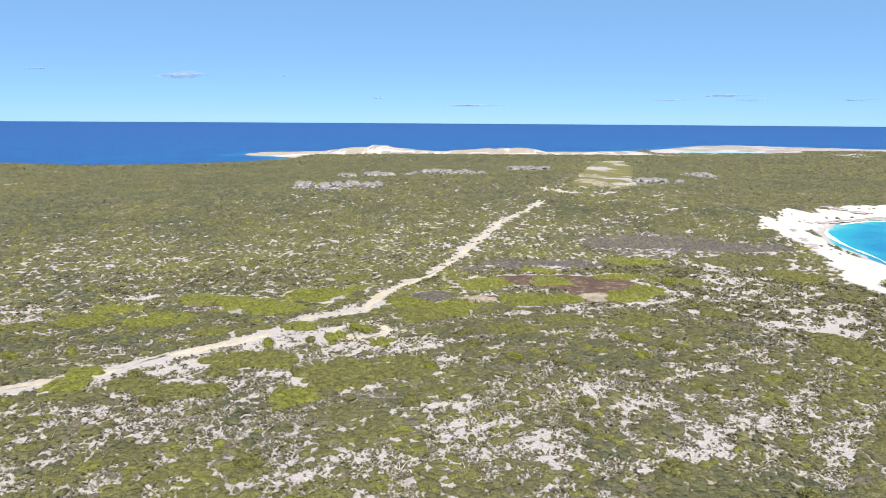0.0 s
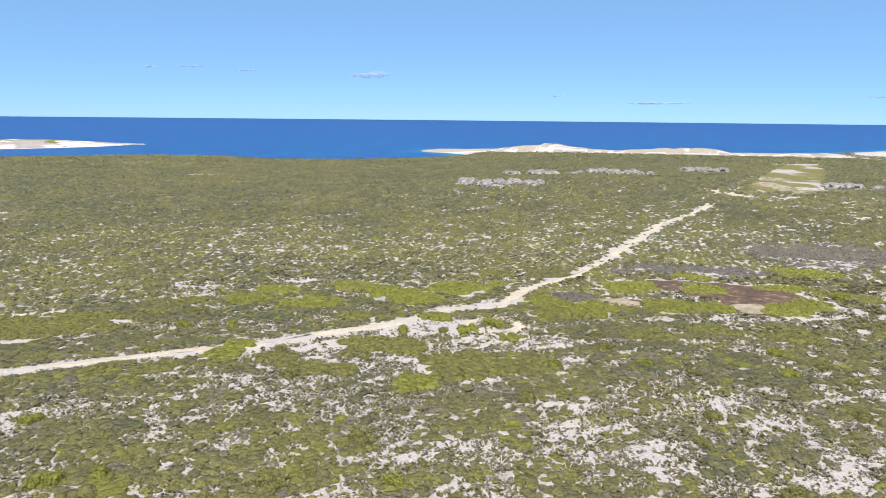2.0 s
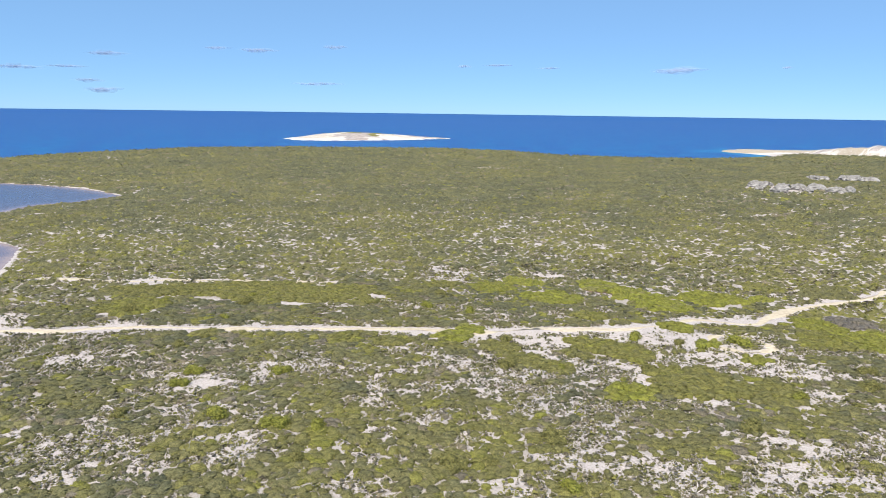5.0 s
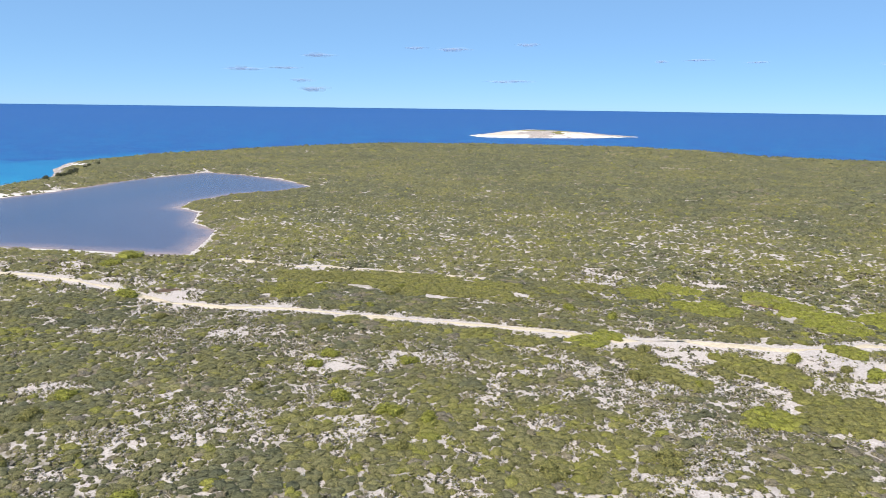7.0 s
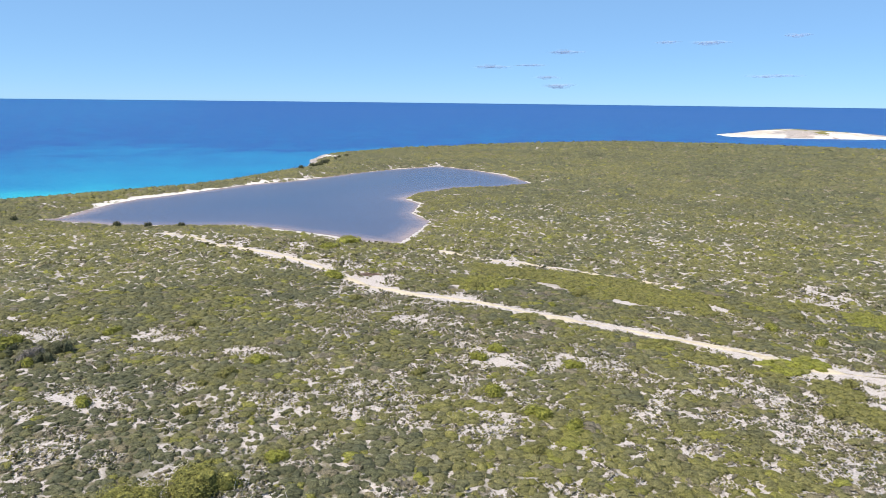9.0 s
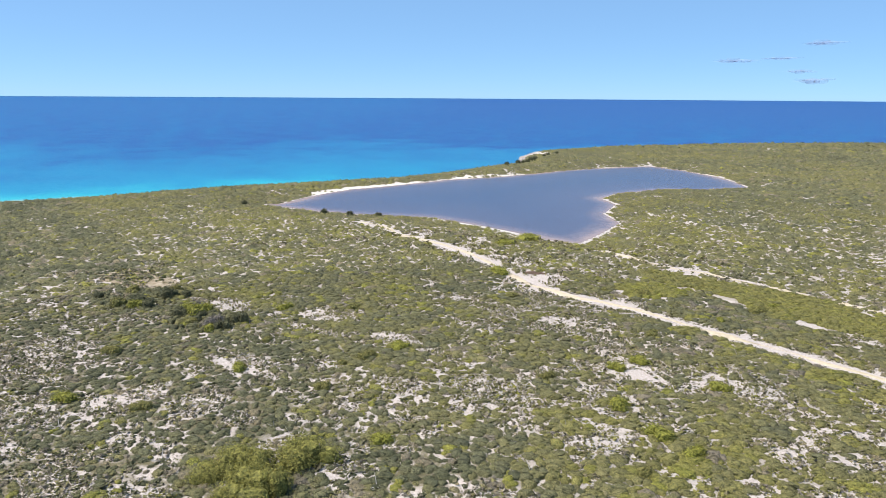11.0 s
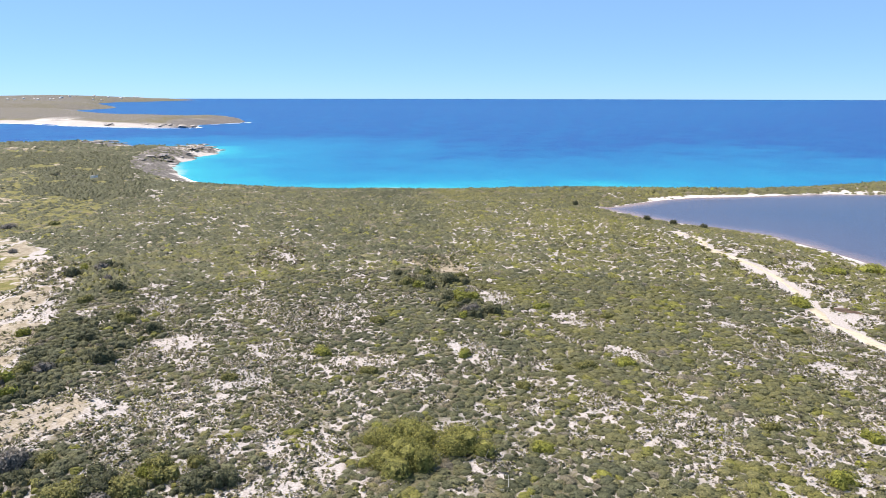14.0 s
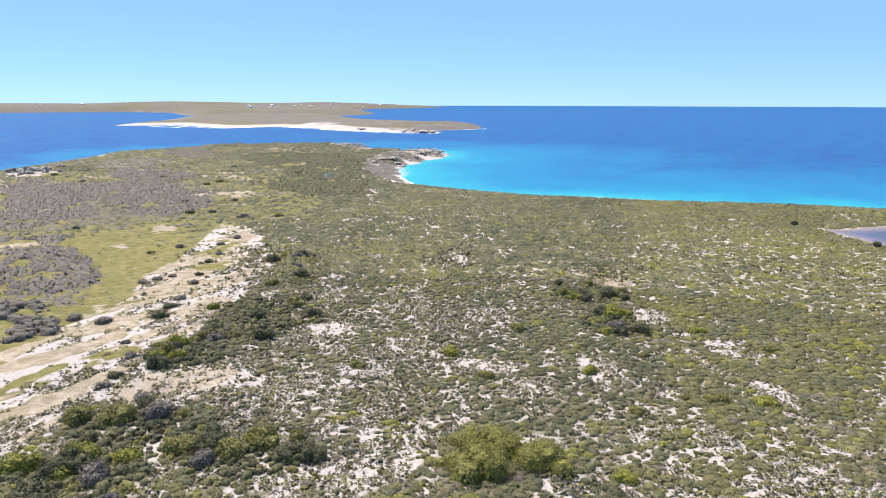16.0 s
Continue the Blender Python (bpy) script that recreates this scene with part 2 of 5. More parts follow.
def leaf_material(name):
    """Leaves from dark green over olive and lime to dry grey, by the shrub's own tone."""
    m, nt, nodes, links, bsdf = material(name)
    geo = nt.nodes.new("ShaderNodeNewGeometry").outputs["Random Per Island"]
    base = ramp(nt, attr(nt, "tone"), [(0.0, (0.072, 0.078, 0.042)), (0.14, (0.122, 0.124, 0.074)), (0.3, (0.162, 0.153, 0.070)),
                                       (0.45, (0.188, 0.180, 0.056)), (0.6, (0.225, 0.235, 0.042)), (0.74, (0.195, 0.168, 0.112)), (1.0, (0.160, 0.147, 0.148))])
    var = ramp(nt, geo, [(0.0, (0.78, 0.79, 0.80)), (1.0, (1.2, 1.19, 1.12))])
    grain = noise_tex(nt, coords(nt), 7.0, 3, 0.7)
    # shade among the leaves, put into the colour by noise, with brighter ends
    leaf_shade = ramp(nt, grain, [(0.36, (0.36, 0.37, 0.39)), (0.5, (0.90, 0.90, 0.90)), (0.64, (1.52, 1.49, 1.45))])
    col = mix(nt, 1.0, mix(nt, 1.0, base, var, 'MULTIPLY'), leaf_shade, 'MULTIPLY')
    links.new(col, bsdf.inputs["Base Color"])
    bsdf.inputs["Roughness"].default_value = 0.7
    bsdf.inputs["Specular IOR Level"].default_value = 0.2
    bump(nt, bsdf, noise_tex(nt, coords(nt), 4.0, 3, 0.7), 0.9, 0.22)
    glow = nt.nodes.new("ShaderNodeBsdfTranslucent")
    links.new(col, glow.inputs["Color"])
    both = nt.nodes.new("ShaderNodeMixShader")
    both.inputs[0].default_value = 0.25
    links.new(bsdf.outputs[0], both.inputs[1])
    links.new(glow.outputs[0], both.inputs[2])
    links.new(both.outputs[0], nodes["Material Output"].inputs["Surface"])
    return m


def plain_material(name, stops, scale, rough, rise=0.05, detail=5, spec=0.2):
    """A rough surface whose colour wanders between the stops."""
    m, nt, nodes, links, bsdf = material(name)
    vec = coords(nt)
    a, b = noise_tex(nt, vec, scale, detail, 0.65), noise_tex(nt, vec, scale * 0.13, 3)
    col = ramp(nt, maths(nt, 'ADD', maths(nt, 'MULTIPLY', a, 0.7), maths(nt, 'MULTIPLY', b, 0.3)), stops)
    links.new(col, bsdf.inputs["Base Color"])
    bsdf.inputs["Roughness"].default_value = rough
    bsdf.inputs["Specular IOR Level"].default_value = spec
    bump(nt, bsdf, a, 0.7, rise)
    return m


def cloud_material():
    m, nt, nodes, links, bsdf = material("cloud")
    vec = coords(nt)
    n = noise_tex(nt, vec, 1.6, 5, 0.65)
    ln = nt.nodes.new("ShaderNodeVectorMath")
    ln.operation = 'LENGTH'
    links.new(vec, ln.inputs[0])
    a = maths(nt, 'SUBTRACT', maths(nt, 'MULTIPLY', n, 1.6), maths(nt, 'MULTIPLY', ln.outputs["Value"], 0.75), clamp=True)
    links.new(maths(nt, 'MULTIPLY', a, 0.42, clamp=True), bsdf.inputs["Alpha"])
    bsdf.inputs["Base Color"].default_value = (0.38, 0.46, 0.60, 1)
    bsdf.inputs["Roughness"].default_value = 1.0
    bsdf.inputs["Specular IOR Level"].default_value = 0.0
    return m


GROUND, SEA, POND_M = ground_material(), sea_material(), pond_material()
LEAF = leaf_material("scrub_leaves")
TRACK_M = plain_material("packed_sand", [(0.3, (0.29, 0.245, 0.18)), (0.5, (0.40, 0.345, 0.262)), (0.7, (0.50, 0.44, 0.35))], 1.2, 0.95)
ROCK_M = plain_material("limestone", [(0.3, (0.11, 0.098, 0.094)), (0.5, (0.28, 0.25, 0.238)), (0.7, (0.48, 0.44, 0.415))], 0.8, 0.9, 0.3)
PALE_ROCK_M = plain_material("pale_limestone", [(0.32, (0.08, 0.076, 0.072)), (0.5, (0.22, 0.208, 0.197)), (0.68, (0.38, 0.365, 0.35))], 1.0, 0.9, 0.6)
BARK_M = plain_material("grey_bark", [(0.3, (0.12, 0.10, 0.08)), (0.6, (0.26, 0.23, 0.20)), (0.8, (0.38, 0.35, 0.31))], 6.0, 0.9, 0.01)
TWIG_M = plain_material("bleached_wood", [(0.3, (0.36, 0.33, 0.30)), (0.7, (0.55, 0.52, 0.48))], 6.0, 0.9, 0.01)
FOAM_M = plain_material("foam", [(0.3, (0.66, 0.72, 0.74)), (0.6, (0.82, 0.84, 0.84))], 0.4, 0.8, 0.1)
WHITE_M = plain_material("white_render", [(0.3, (0.70, 0.69, 0.66)), (0.7, (0.80, 0.79, 0.77))], 0.5, 0.8)
ROOF_M = plain_material("roof_sheet", [(0.3, (0.50, 0.46, 0.43)), (0.7, (0.66, 0.63, 0.60))], 0.5, 0.6)
CLOUD_M = cloud_material()


# ---- mesh helpers ----
def mesh_object(name, verts, faces, mats, fields=None, smooth=False, parent=None):
    """One mesh object from arrays; faces is an (n, 3) or (n, 4) array."""
    me = bpy.data.meshes.new(name)
    verts, faces = np.ascontiguousarray(verts, np.float32), np.ascontiguousarray(faces, np.int32)
    k = faces.shape[1]
    me.vertices.add(len(verts))
    me.vertices.foreach_set("co", verts.ravel())
    me.loops.add(faces.size)
    me.loops.foreach_set("vertex_index", faces.ravel())
    me.polygons.add(len(faces))
    me.polygons.foreach_set("loop_start", np.arange(0, faces.size, k, dtype=np.int32))
    me.polygons.foreach_set("use_smooth", np.full(len(faces), smooth))
    for m in mats:
        me.materials.append(m)
    for key, values in (fields or {}).items():
        a = me.attributes.new(key, 'FLOAT', 'POINT')
        a.data.foreach_set("value", np.ascontiguousarray(values, np.float32))
    me.update(calc_edges=True)
    me.validate()
    ob = new(name, me)
    ob.parent = parent
    return ob


def part(name, bm, mat, parent, label=""):
    """Links a bmesh as one mesh object under a thing or part."""
    me = bpy.data.meshes.new(name)
    bm.to_mesh(me)
    bm.free()
    me.materials.append(mat)
    ob = new(name, me)
    ob.parent = parent
    return tagged(ob, label)


def spread(lo, a, b, hi, fine, grow=1.12, most=28):
    """Grid lines, fine between a and b, growing outwards."""
    mid = list(np.arange(a, b + fine / 2, fine))
    left, right, s = [], [], fine
    p = mid[0]
    while p > lo:
        s = min(s * grow, most)
        p -= s
        left.append(p)
    p, s = mid[-1], fine
    while p < hi:
        s = min(s * grow, most)
        p += s
        right.append(p)
    return np.array(left[::-1] + mid + right)


def grid_faces(nu, nv):
    i, j = np.meshgrid(np.arange(nu - 1), np.arange(nv - 1), indexing='ij')
    a = (i * nv + j).ravel()
    return np.stack([a, a + nv, a + nv + 1, a + 1], 1)


# ---- cover of the ground: areas (x, y, half width, half depth, turn) ----
BARE = [(-29, 132.5, 12, 6, 22), (-88, 144, 5.6, 4.5, 32), (-72, 165, 4.4, 3.2, 24), (-56, 166, 2.9, 3.1, 19),
        (-96, 149, 6.5, 7, 43), (-116, 70, 7.5, 3.6, 71),
        (-134, 55, 5, 4, 78), (-179, 42, 5, 6, 84), (-155, 47, 6, 5, 82), (-153, 51, 7, 6, 67), (-170, 36, 8, 6, 67), (-116, 68, 6.7, 5, 66), (-134, 58, 5, 6, 65),
        (-190, 27, 4, 7, 88), (-144, 94, 6, 3, 66), (-52, 113, 8, 4.5, 40)]
BARE_W = [(-50, 117, 15, 5, 30), (-10, 130, 12, 4, 10), (-115, -78, 6.4, 14, 138), (-79, 3, 3.6, 9.0, 141), (-111, -10, 3.5, 5.4, 140), (-62, -28, 5, 3.4, 144),
          (-146, -40, 3.1, 8.7, 144), (-50, -23, 5.5, 3.2, 141), (-64, -11, 5.5, 3.4, 141), (-64, 0, 4.5, 3.4, 139), (-56, -43, 4.8, 4.2, 142), (-106, 11, 5.7, 5, 64),
          (-92, 25, 5.4, 2.5, 65), (-76, 65, 5.6, 3.1, 65), (-101, 59, 7.6, 2.6, 65), (-98, 154, 6.1, 5, 32)]
THIN = [(-40, 102, 9, 5, 38), (-30, 116, 20, 8, 20), (-45, -10, 25, 25, 147), (-60, 20, 10, 18, 126), (-65, -48, 19, 24, 148), (6, 92, 10, 8, -4), (-32, 100, 18, 12, 18),
        (-16, 79, 12, 8, 11), (18, 80, 9, 9, -13), (-68, 23, 20, 16, 88), (-72, 68, 20, 9, 64), (40, 95, 20, 14, -24)]
LIME = [(-29, 157, 22, 15, 10), (-70, 144, 14, 11, 26), (-37, 170, 20, 8, 12), (10, 178, 6, 5, -3), (30, 190, 5, 5, -9),
        (50, 172, 7, 5, -16), (7, 156, 12, 8, -3), (43, 151, 8, 6, -16), (112, 228, 12, 12, -26), (97, 193, 9, 9, -27),
        (-46, 121, 5, 5, 21), (-76, 144, 12, 12, 39), (-190, 60, 5, 10, 80), (28, 176, 10, 3, -10)]
DRY = [(70, 237, 18, 22, -17), (27, 203, 15, 6, -8), (-62, -264, 47, 80, 168), (-19, -128, 15, 40, 171), (-104, -282, 18, 36, 162),
       (-20, -172, 12, 20, 173), (-137, -464, 24, 50, 165)]
PEAT = [(36, 183, 17, 10, -12), (22, 187, 8, 6, -7), (38, 170, 7, 6, -12), (10, 166, 5, 3, -4), (35, 168, 5, 3.5, -12), (-53, 159, 6, 2.5, 18),
        (-140, 56, 3, 2, 78)]
TAN = [(38, 169, 5, 4, -12), (8, 165, 5, 4, 0), (-278, 446, 16, 6, 35), (-131, -38, 6, 14, 143), (-128, -33, 4.5, 7, 143), (-8, -60, 8, 3, 15)]
TALL = [(-48, -60, 11, 15, 156), (-28, -47, 7, 6, 162), (-14, -23, 8, 7, 165), (-1, -14, 10, 7, 172), (-22, -8, 9, 7, 158),
        (-115, -30, 8, 7, 129), (-102, -13, 6, 8, 127), (-75, -95, 10, 18, 155)]
HOLLOW = [(-74, 26, 56, 46, 80), (-130, 25, 25, 24, 80)]
OUTCROP = [(-72, -440, 14, 34, 165), (-57, 367, 9, 10, -10), (-74, 378, 8, 9, -20), (-42, 428, 14, 9, -10), (-2, 462, 19, 14, 6), (12, 431, 12, 9, -6),
           (62, 525, 16, 12, -2), (117, 392, 14, 6, 19), (171, 481, 12, 10, 20), (-38, 367, 4, 6, -7)]
# low thickets: (x, y, half width, half depth, turn, leaf tone)
MATS_PEAT = [(11, 181, 7.7, 7.8, 5, 0.5), (29, 185, 6.1, 6.7, 1, 0.57), (49, 192, 7.1, 4.4, 2, 0.5), (56, 189, 2.8, 4.4, 2, 0.42),
             (45, 169, 5.5, 6.8, 0, 0.5), (53, 176, 5.8, 5.6, 2, 0.5), (30, 167, 3.9, 3.4, 4, 0.52), (20, 164, 7.5, 6.0, 4, 0.48),
             (2, 157, 5.8, 5.7, 4, 0.5), (42, 147, 6.8, 4.3, 3, 0.42), (28, 148, 6.8, 3.6, 2, 0.42), (14, 141, 5.3, 3.7, 3, 0.42),
             (62, 154, 3.8, 3.6, 1, 0.4), (98, 194, 9.1, 7.9, 4, 0.42)]
MATS_EAST = [(92, 214, 16.7, 7.7, 1, 0.3), (101, 172, 5.9, 5.7, 4, 0.3), (78, 127, 5.9, 10.4, 2, 0.4), (59, 211, 10.4, 5.6, 2, 0.52),
             (66, 185, 3.8, 4.3, 2, 0.45), (37, 208, 12.8, 5.5, 1, 0.93), (18, 207, 6.8, 5.6, 5, 0.93), (97, 232, 17.1, 7.3, 1, 0.9),
             (71, 241, 23.4, 9.7, 1, 0.88), (-3, 167, 4.8, 4.4, 1, 0.9), (10, 200, 5.0, 3.8, 6, 0.9), (28, 198, 6.5, 3.8, 3, 0.55)]
MATS_TRACK = [(-55, 163, 8.3, 5.0, 1, 0.57), (-40, 156, 9.0, 6.6, 0, 0.55), (-31, 167, 8.2, 7.3, 0, 0.52), (-60, 146, 7.5, 5.2, 0, 0.52),
              (-74, 155, 6.4, 4.1, 0, 0.5), (-76, 145, 6.0, 4.8, 0, 0.48), (-25, 187, 6.4, 5.5, 0, 0.42), (-11, 190, 6.2, 7.5, 1, 0.3),
              (-22, 175, 3.2, 3.2, 2, 0.5), (-9, 160, 5.0, 4.6, 2, 0.48), (-5, 150, 6.2, 5.3, 3, 0.45), (-29, 141, 3.5, 3.7, 2, 0.48),
              (-21, 135, 1.6, 2.9, 2, 0.55), (-12, 131, 2.7, 2.4, 1, 0.5), (-87, 140, 4.6, 3.8, 1, 0.42), (-46, 137, 4.5, 3.5, 0, 0.45)]
MATS_SOUTH = [(-35, 120, 9.5, 4.2, 2, 0.45), (-60, 108, 3.6, 3.9, 1, 0.55), (-50, 108, 4.4, 2.3, 3, 0.4), (-41, 106, 7.5, 3.0, 2, 0.4),
              (-17, 114, 8.1, 7.6, 1, 0.42), (-6, 117, 5.8, 5.1, 1, 0.4), (-37, 114, 3.3, 2.1, 1, 0.4), (-23, 104, 3.5, 3.4, 0, 0.5)]
MATS_MID = [(-113, 107, 25.0, 9.5, 32, 0.42), (-125, 80, 6.0, 8.1, 34, 0.45), (-60, 113, 2.2, 2.9, 33, 0.52), (-75, 94, 3.0, 2.6, 34, 0.45),
            (-67, 99, 4.1, 2.6, 31, 0.4), (-97, 79, 2.2, 2.4, 33, 0.4), (-134, 92, 12.0, 6.3, 35, 0.4)]
MATS_GRASS = [
    ([(-43, -361), (-65, -396), (-69, -357), (-83, -345), (-100, -343), (-114, -313), (-118, -282), (-115, -248), (-98, -216), (-85, -205), (-71, -204),
      (-71, -236), (-65, -279), (-60, -241), (-40, -213), (-22, -208)], 0.95, "wide thicket of leafless grey shrubs on open grass"),
    ([(-20, -195), (-28, -182), (-36, -192), (-33, -152), (-29, -120), (-18, -107), (-9, -110)], 0.95, "thicket of leafless grey shrubs on open grass"),
    ([(-8, -100), (-13, -96), (-14, -82), (-9, -73), (-4, -73)], 0.93, "small thicket of leafless grey shrubs on open grass"),
    ([(-95, -361), (-118, -422), (-153, -395), (-140, -336), (-105, -321)], 0.93, "thicket of leafless grey shrubs on open grass"),
    ([(-225, -480), (-255, -500), (-300, -440), (-274, -373), (-176, -211), (-150, -219), (-146, -264), (-205, -353), (-205, -412)], 0.10,
     "long thicket of dark green shrubs behind the rocky cape"),
    ([(-262, -640), (-240, -600), (-208, -480), (-180, -470), (-190, -560)], 0.90, "thicket of grey shrubs beside the open grass"),
    ([(-81, -438), (-93, -462), (-112, -452), (-101, -414)], 0.12, "dark green thicket on open grass")]
BARE_ZONE = [(65, 201), (81, 211), (89, 195), (99, 184), (115, 183), (112, 165), (99, 150), (78, 134), (73, 143), (62, 150), (50, 154), (40, 157), (56, 173)]
EAST_BEACH = [(142, 222), (147, 261), (159, 296), (183, 322), (212, 337), (280, 352), (280, 385), (235, 374), (212, 368),
              (185, 350), (148, 318), (126, 290), (122, 267), (125, 243), (120, 218), (112, 197), (107, 172), (150, 150)]
GRASSLAND = [(-43, -360), (-77, -500), (-172, -630), (-340, -585), (-244, -326), (-164, -221), (-118, -170), (-94, -168),
             (-80, -130), (-54, -92), (-28, -65), (-8, -36), (8, -30), (45, -40), (60, -90), (40, -250), (0, -400)]
AIRSTRIP = [(69, 364), (100, 372), (150, 573), (166, 660), (140, 650), (112, 554), (82, 437)]
STREAKS = [[(32, 84), (39, 91), (47, 97), (60, 108), (73, 125), (81, 136)], [(46, 78), (52, 87), (57, 94), (68, 102)],
           [(19, 101), (29, 108), (46, 117), (61, 129), (77, 140), (90, 149)], [(-20, 132), (-10, 140), (2, 147), (21, 155), (39, 159), (56, 165)],
           [(-9, 124), (2, 133), (17, 138), (33, 143)], [(-30, 100), (-24, 107), (-12, 107), (-8, 118), (2, 121)], [(-19, 77), (-13, 82), (-7, 86)],
           [(6, 93), (15, 101), (20, 108), (36, 116)], [(-39, 89), (-40, 99), (-38, 107), (-26, 114)], [(-51, 76), (-57, 85), (-54, 93), (-48, 101)],
           [(-80, 60), (-69, 70), (-71, 79), (-70, 83)], [(-92, 86), (-78, 99), (-60, 110)]]
CLEARING = [(-56, 106), (-53, 117), (-47, 124), (-40, 132), (-22, 140), (-20, 132), (-32, 125), (-43, 114), (-47, 105)]
SAND_SLOPE = [(6, -24), (-1, -27), (-7, -32), (-15, -39), (-25, -46), (-35, -58), (-60, -86), (-73, -102), (-84, -130), (-93, -168), (-86, -176), (-71, -154),
              (-54, -127), (-40, -113), (-32, -96), (-24, -85), (-15, -79), (-9, -72), (2, -68), (14, -64)]
FOOT = [(-8, -48), (-25, -75), (-42, -105), (-60, -140), (-75, -185), (-60, -205), (-36, -170), (-24, -130), (-10, -100), (10, -90), (20, -60), (8, -44)]
TONGUE = [(-12, -37), (-19, -43), (-26, -41), (-35, -40), (-33, -33), (-26, -30), (-19, -30), (-14, -31)]
CAPE_A = [(-258, -356), (-301, -398), (-372, -467), (-389, -470), (-412, -440), (-396, -420), (-330, -374), (-285, -340), (-249, -290),
          (-232, -258), (-224, -262), (-236, -307)]
CAPE_B = [(-370, -590), (-420, -575), (-408, -550), (-380, -530), (-355, -512), (-350, -530)]
SIDE_PATH = [(-168, 78), (-150, 89), (-143, 97), (-133, 106), (-120, 116), (-109, 124)]
BEACH_PATH = [(-172, -208), (-180, -216), (-186, -232), (-185, -257), (-200, -268)]
STRIP_PATH = [(46, 366), (60, 352), (75, 343), (86, 352)]


def areas(x, y, some):
    """1 in the middle of any of the areas, falling to 0 at about their rim."""
    out = np.zeros(np.shape(x))
    near = np.zeros(np.shape(x), bool)
    for cx, cy, rx, ry, turn in some:
        near |= (np.abs(x - cx) < 2 * max(rx, ry)) & (np.abs(y - cy) < 2 * max(rx, ry))
    if not near.any():
        return out
    px, py = x[near], y[near]
    wob = 0.5 * (fbm(px, py, 7, 3, 61) - 0.5) + 0.35 * (fbm(px, py, 2.2, 2, 64) - 0.5)
    best = np.full(len(px), 9.0)
    for cx, cy, rx, ry, turn in some:
        c, s = math.cos(radians(turn)), math.sin(radians(turn))
        u, v = ((px - cx) * c + (py - cy) * s) / rx, (-(px - cx) * s + (py - cy) * c) / ry
        best = np.minimum(best, np.hypot(u, v))
    out[near] = sstep(1.25, 0.75, best + wob)
    return out


def greyness(x, y):
    """1 in the west, where the scrub is greyer and finer."""
    return sstep(12, -12, y - 0.75 * x - 70 + 24 * (fbm(x, y, 30, 2, 52) - 0.5)) * sstep(25, -10, x)


def in_mats(x, y):
    """1 within the thickets that stand as things of their own."""
    out = np.zeros(np.shape(x))
    for some in (MATS_PEAT, MATS_EAST, MATS_TRACK, MATS_SOUTH, MATS_MID):
        out = np.maximum(out, areas(x, y, [mat[:5] for mat in some]))
    for shape, tone, text in MATS_GRASS:
        out = np.maximum(out, sstep(-1, 1, signed(x, y, shape)))
    return out


def growth(x, y, fine=0.42):
    """How thickly scrub grows: noise drawn out along the old dune lines, with its bare and thin places taken off."""
    c, s = math.cos(radians(41)), math.sin(radians(41))
    u, v = (x * c + y * s) / 2.3, -x * s + y * c
    m = 0.19 * fbm(u, v, 12, 3, 20) + 0.39 * fbm(u * 1.3, v, 2.8, 3, 30) + fine * vnoise(x / 0.95, y / 0.95, 37) + 0.5 * (0.42 - fine)
    m = m - 0.055 * areas(x, y, THIN)
    far = np.maximum(sstep(185, 260, y), np.maximum(sstep(-190, -240, x), sstep(100, 160, y) * sstep(-80, -140, x)))
    m = m + 0.042 * far + 0.03 * areas(x, y, LIME) + 0.07 * areas(x, y, TALL) + 0.02 * areas(x, y, HOLLOW) + 0.03 * sstep(60, 110, y) * sstep(-40, -100, x)
    m = m + np.maximum(0.085 * sstep(-45, -85, y) * sstep(-60, -95, x), 0.07 * sstep(-95, -125, x) * sstep(35, 5, y))
    for line in STREAKS:
        m = m - 0.14 * sstep(2.2, 0.5, seg_dist(x, y, line, False) + 2.4 * (vnoise(x / 3, y / 3, 71) - 0.5))
    m = m - 0.10 * sstep(-2, 2, signed(x, y, CLEARING) + 6 * (fbm(x, y, 6, 2, 67) - 0.5))
    bare = np.maximum(1.25 * areas(x, y, BARE), 1.05 * areas(x, y, BARE_W))
    wob = 5 * (fbm(x, y, 8, 3, 66) - 0.5)
    bare = np.maximum(bare, sstep(-1, 3, signed(x, y, BARE_ZONE) + 1.6 * wob) * (0.95 + 0.4 * sstep(0.42, 0.56, fbm(x, y, 9, 3, 69))))
    m = m - 0.2 * sstep(24, 14, np.hypot((x - 36) / 1.2, y - 180))
    m = m - 0.24 * sstep(-1, 1.5, signed(x, y, SAND_SLOPE) + 0.6 * wob) - 0.3 * sstep(-1, 2, signed(x, y, TONGUE) + 0.6 * wob)
    m = m - 0.2 * bare - 0.28 * np.maximum(areas(x, y, PEAT), areas(x, y, TAN))
    return m


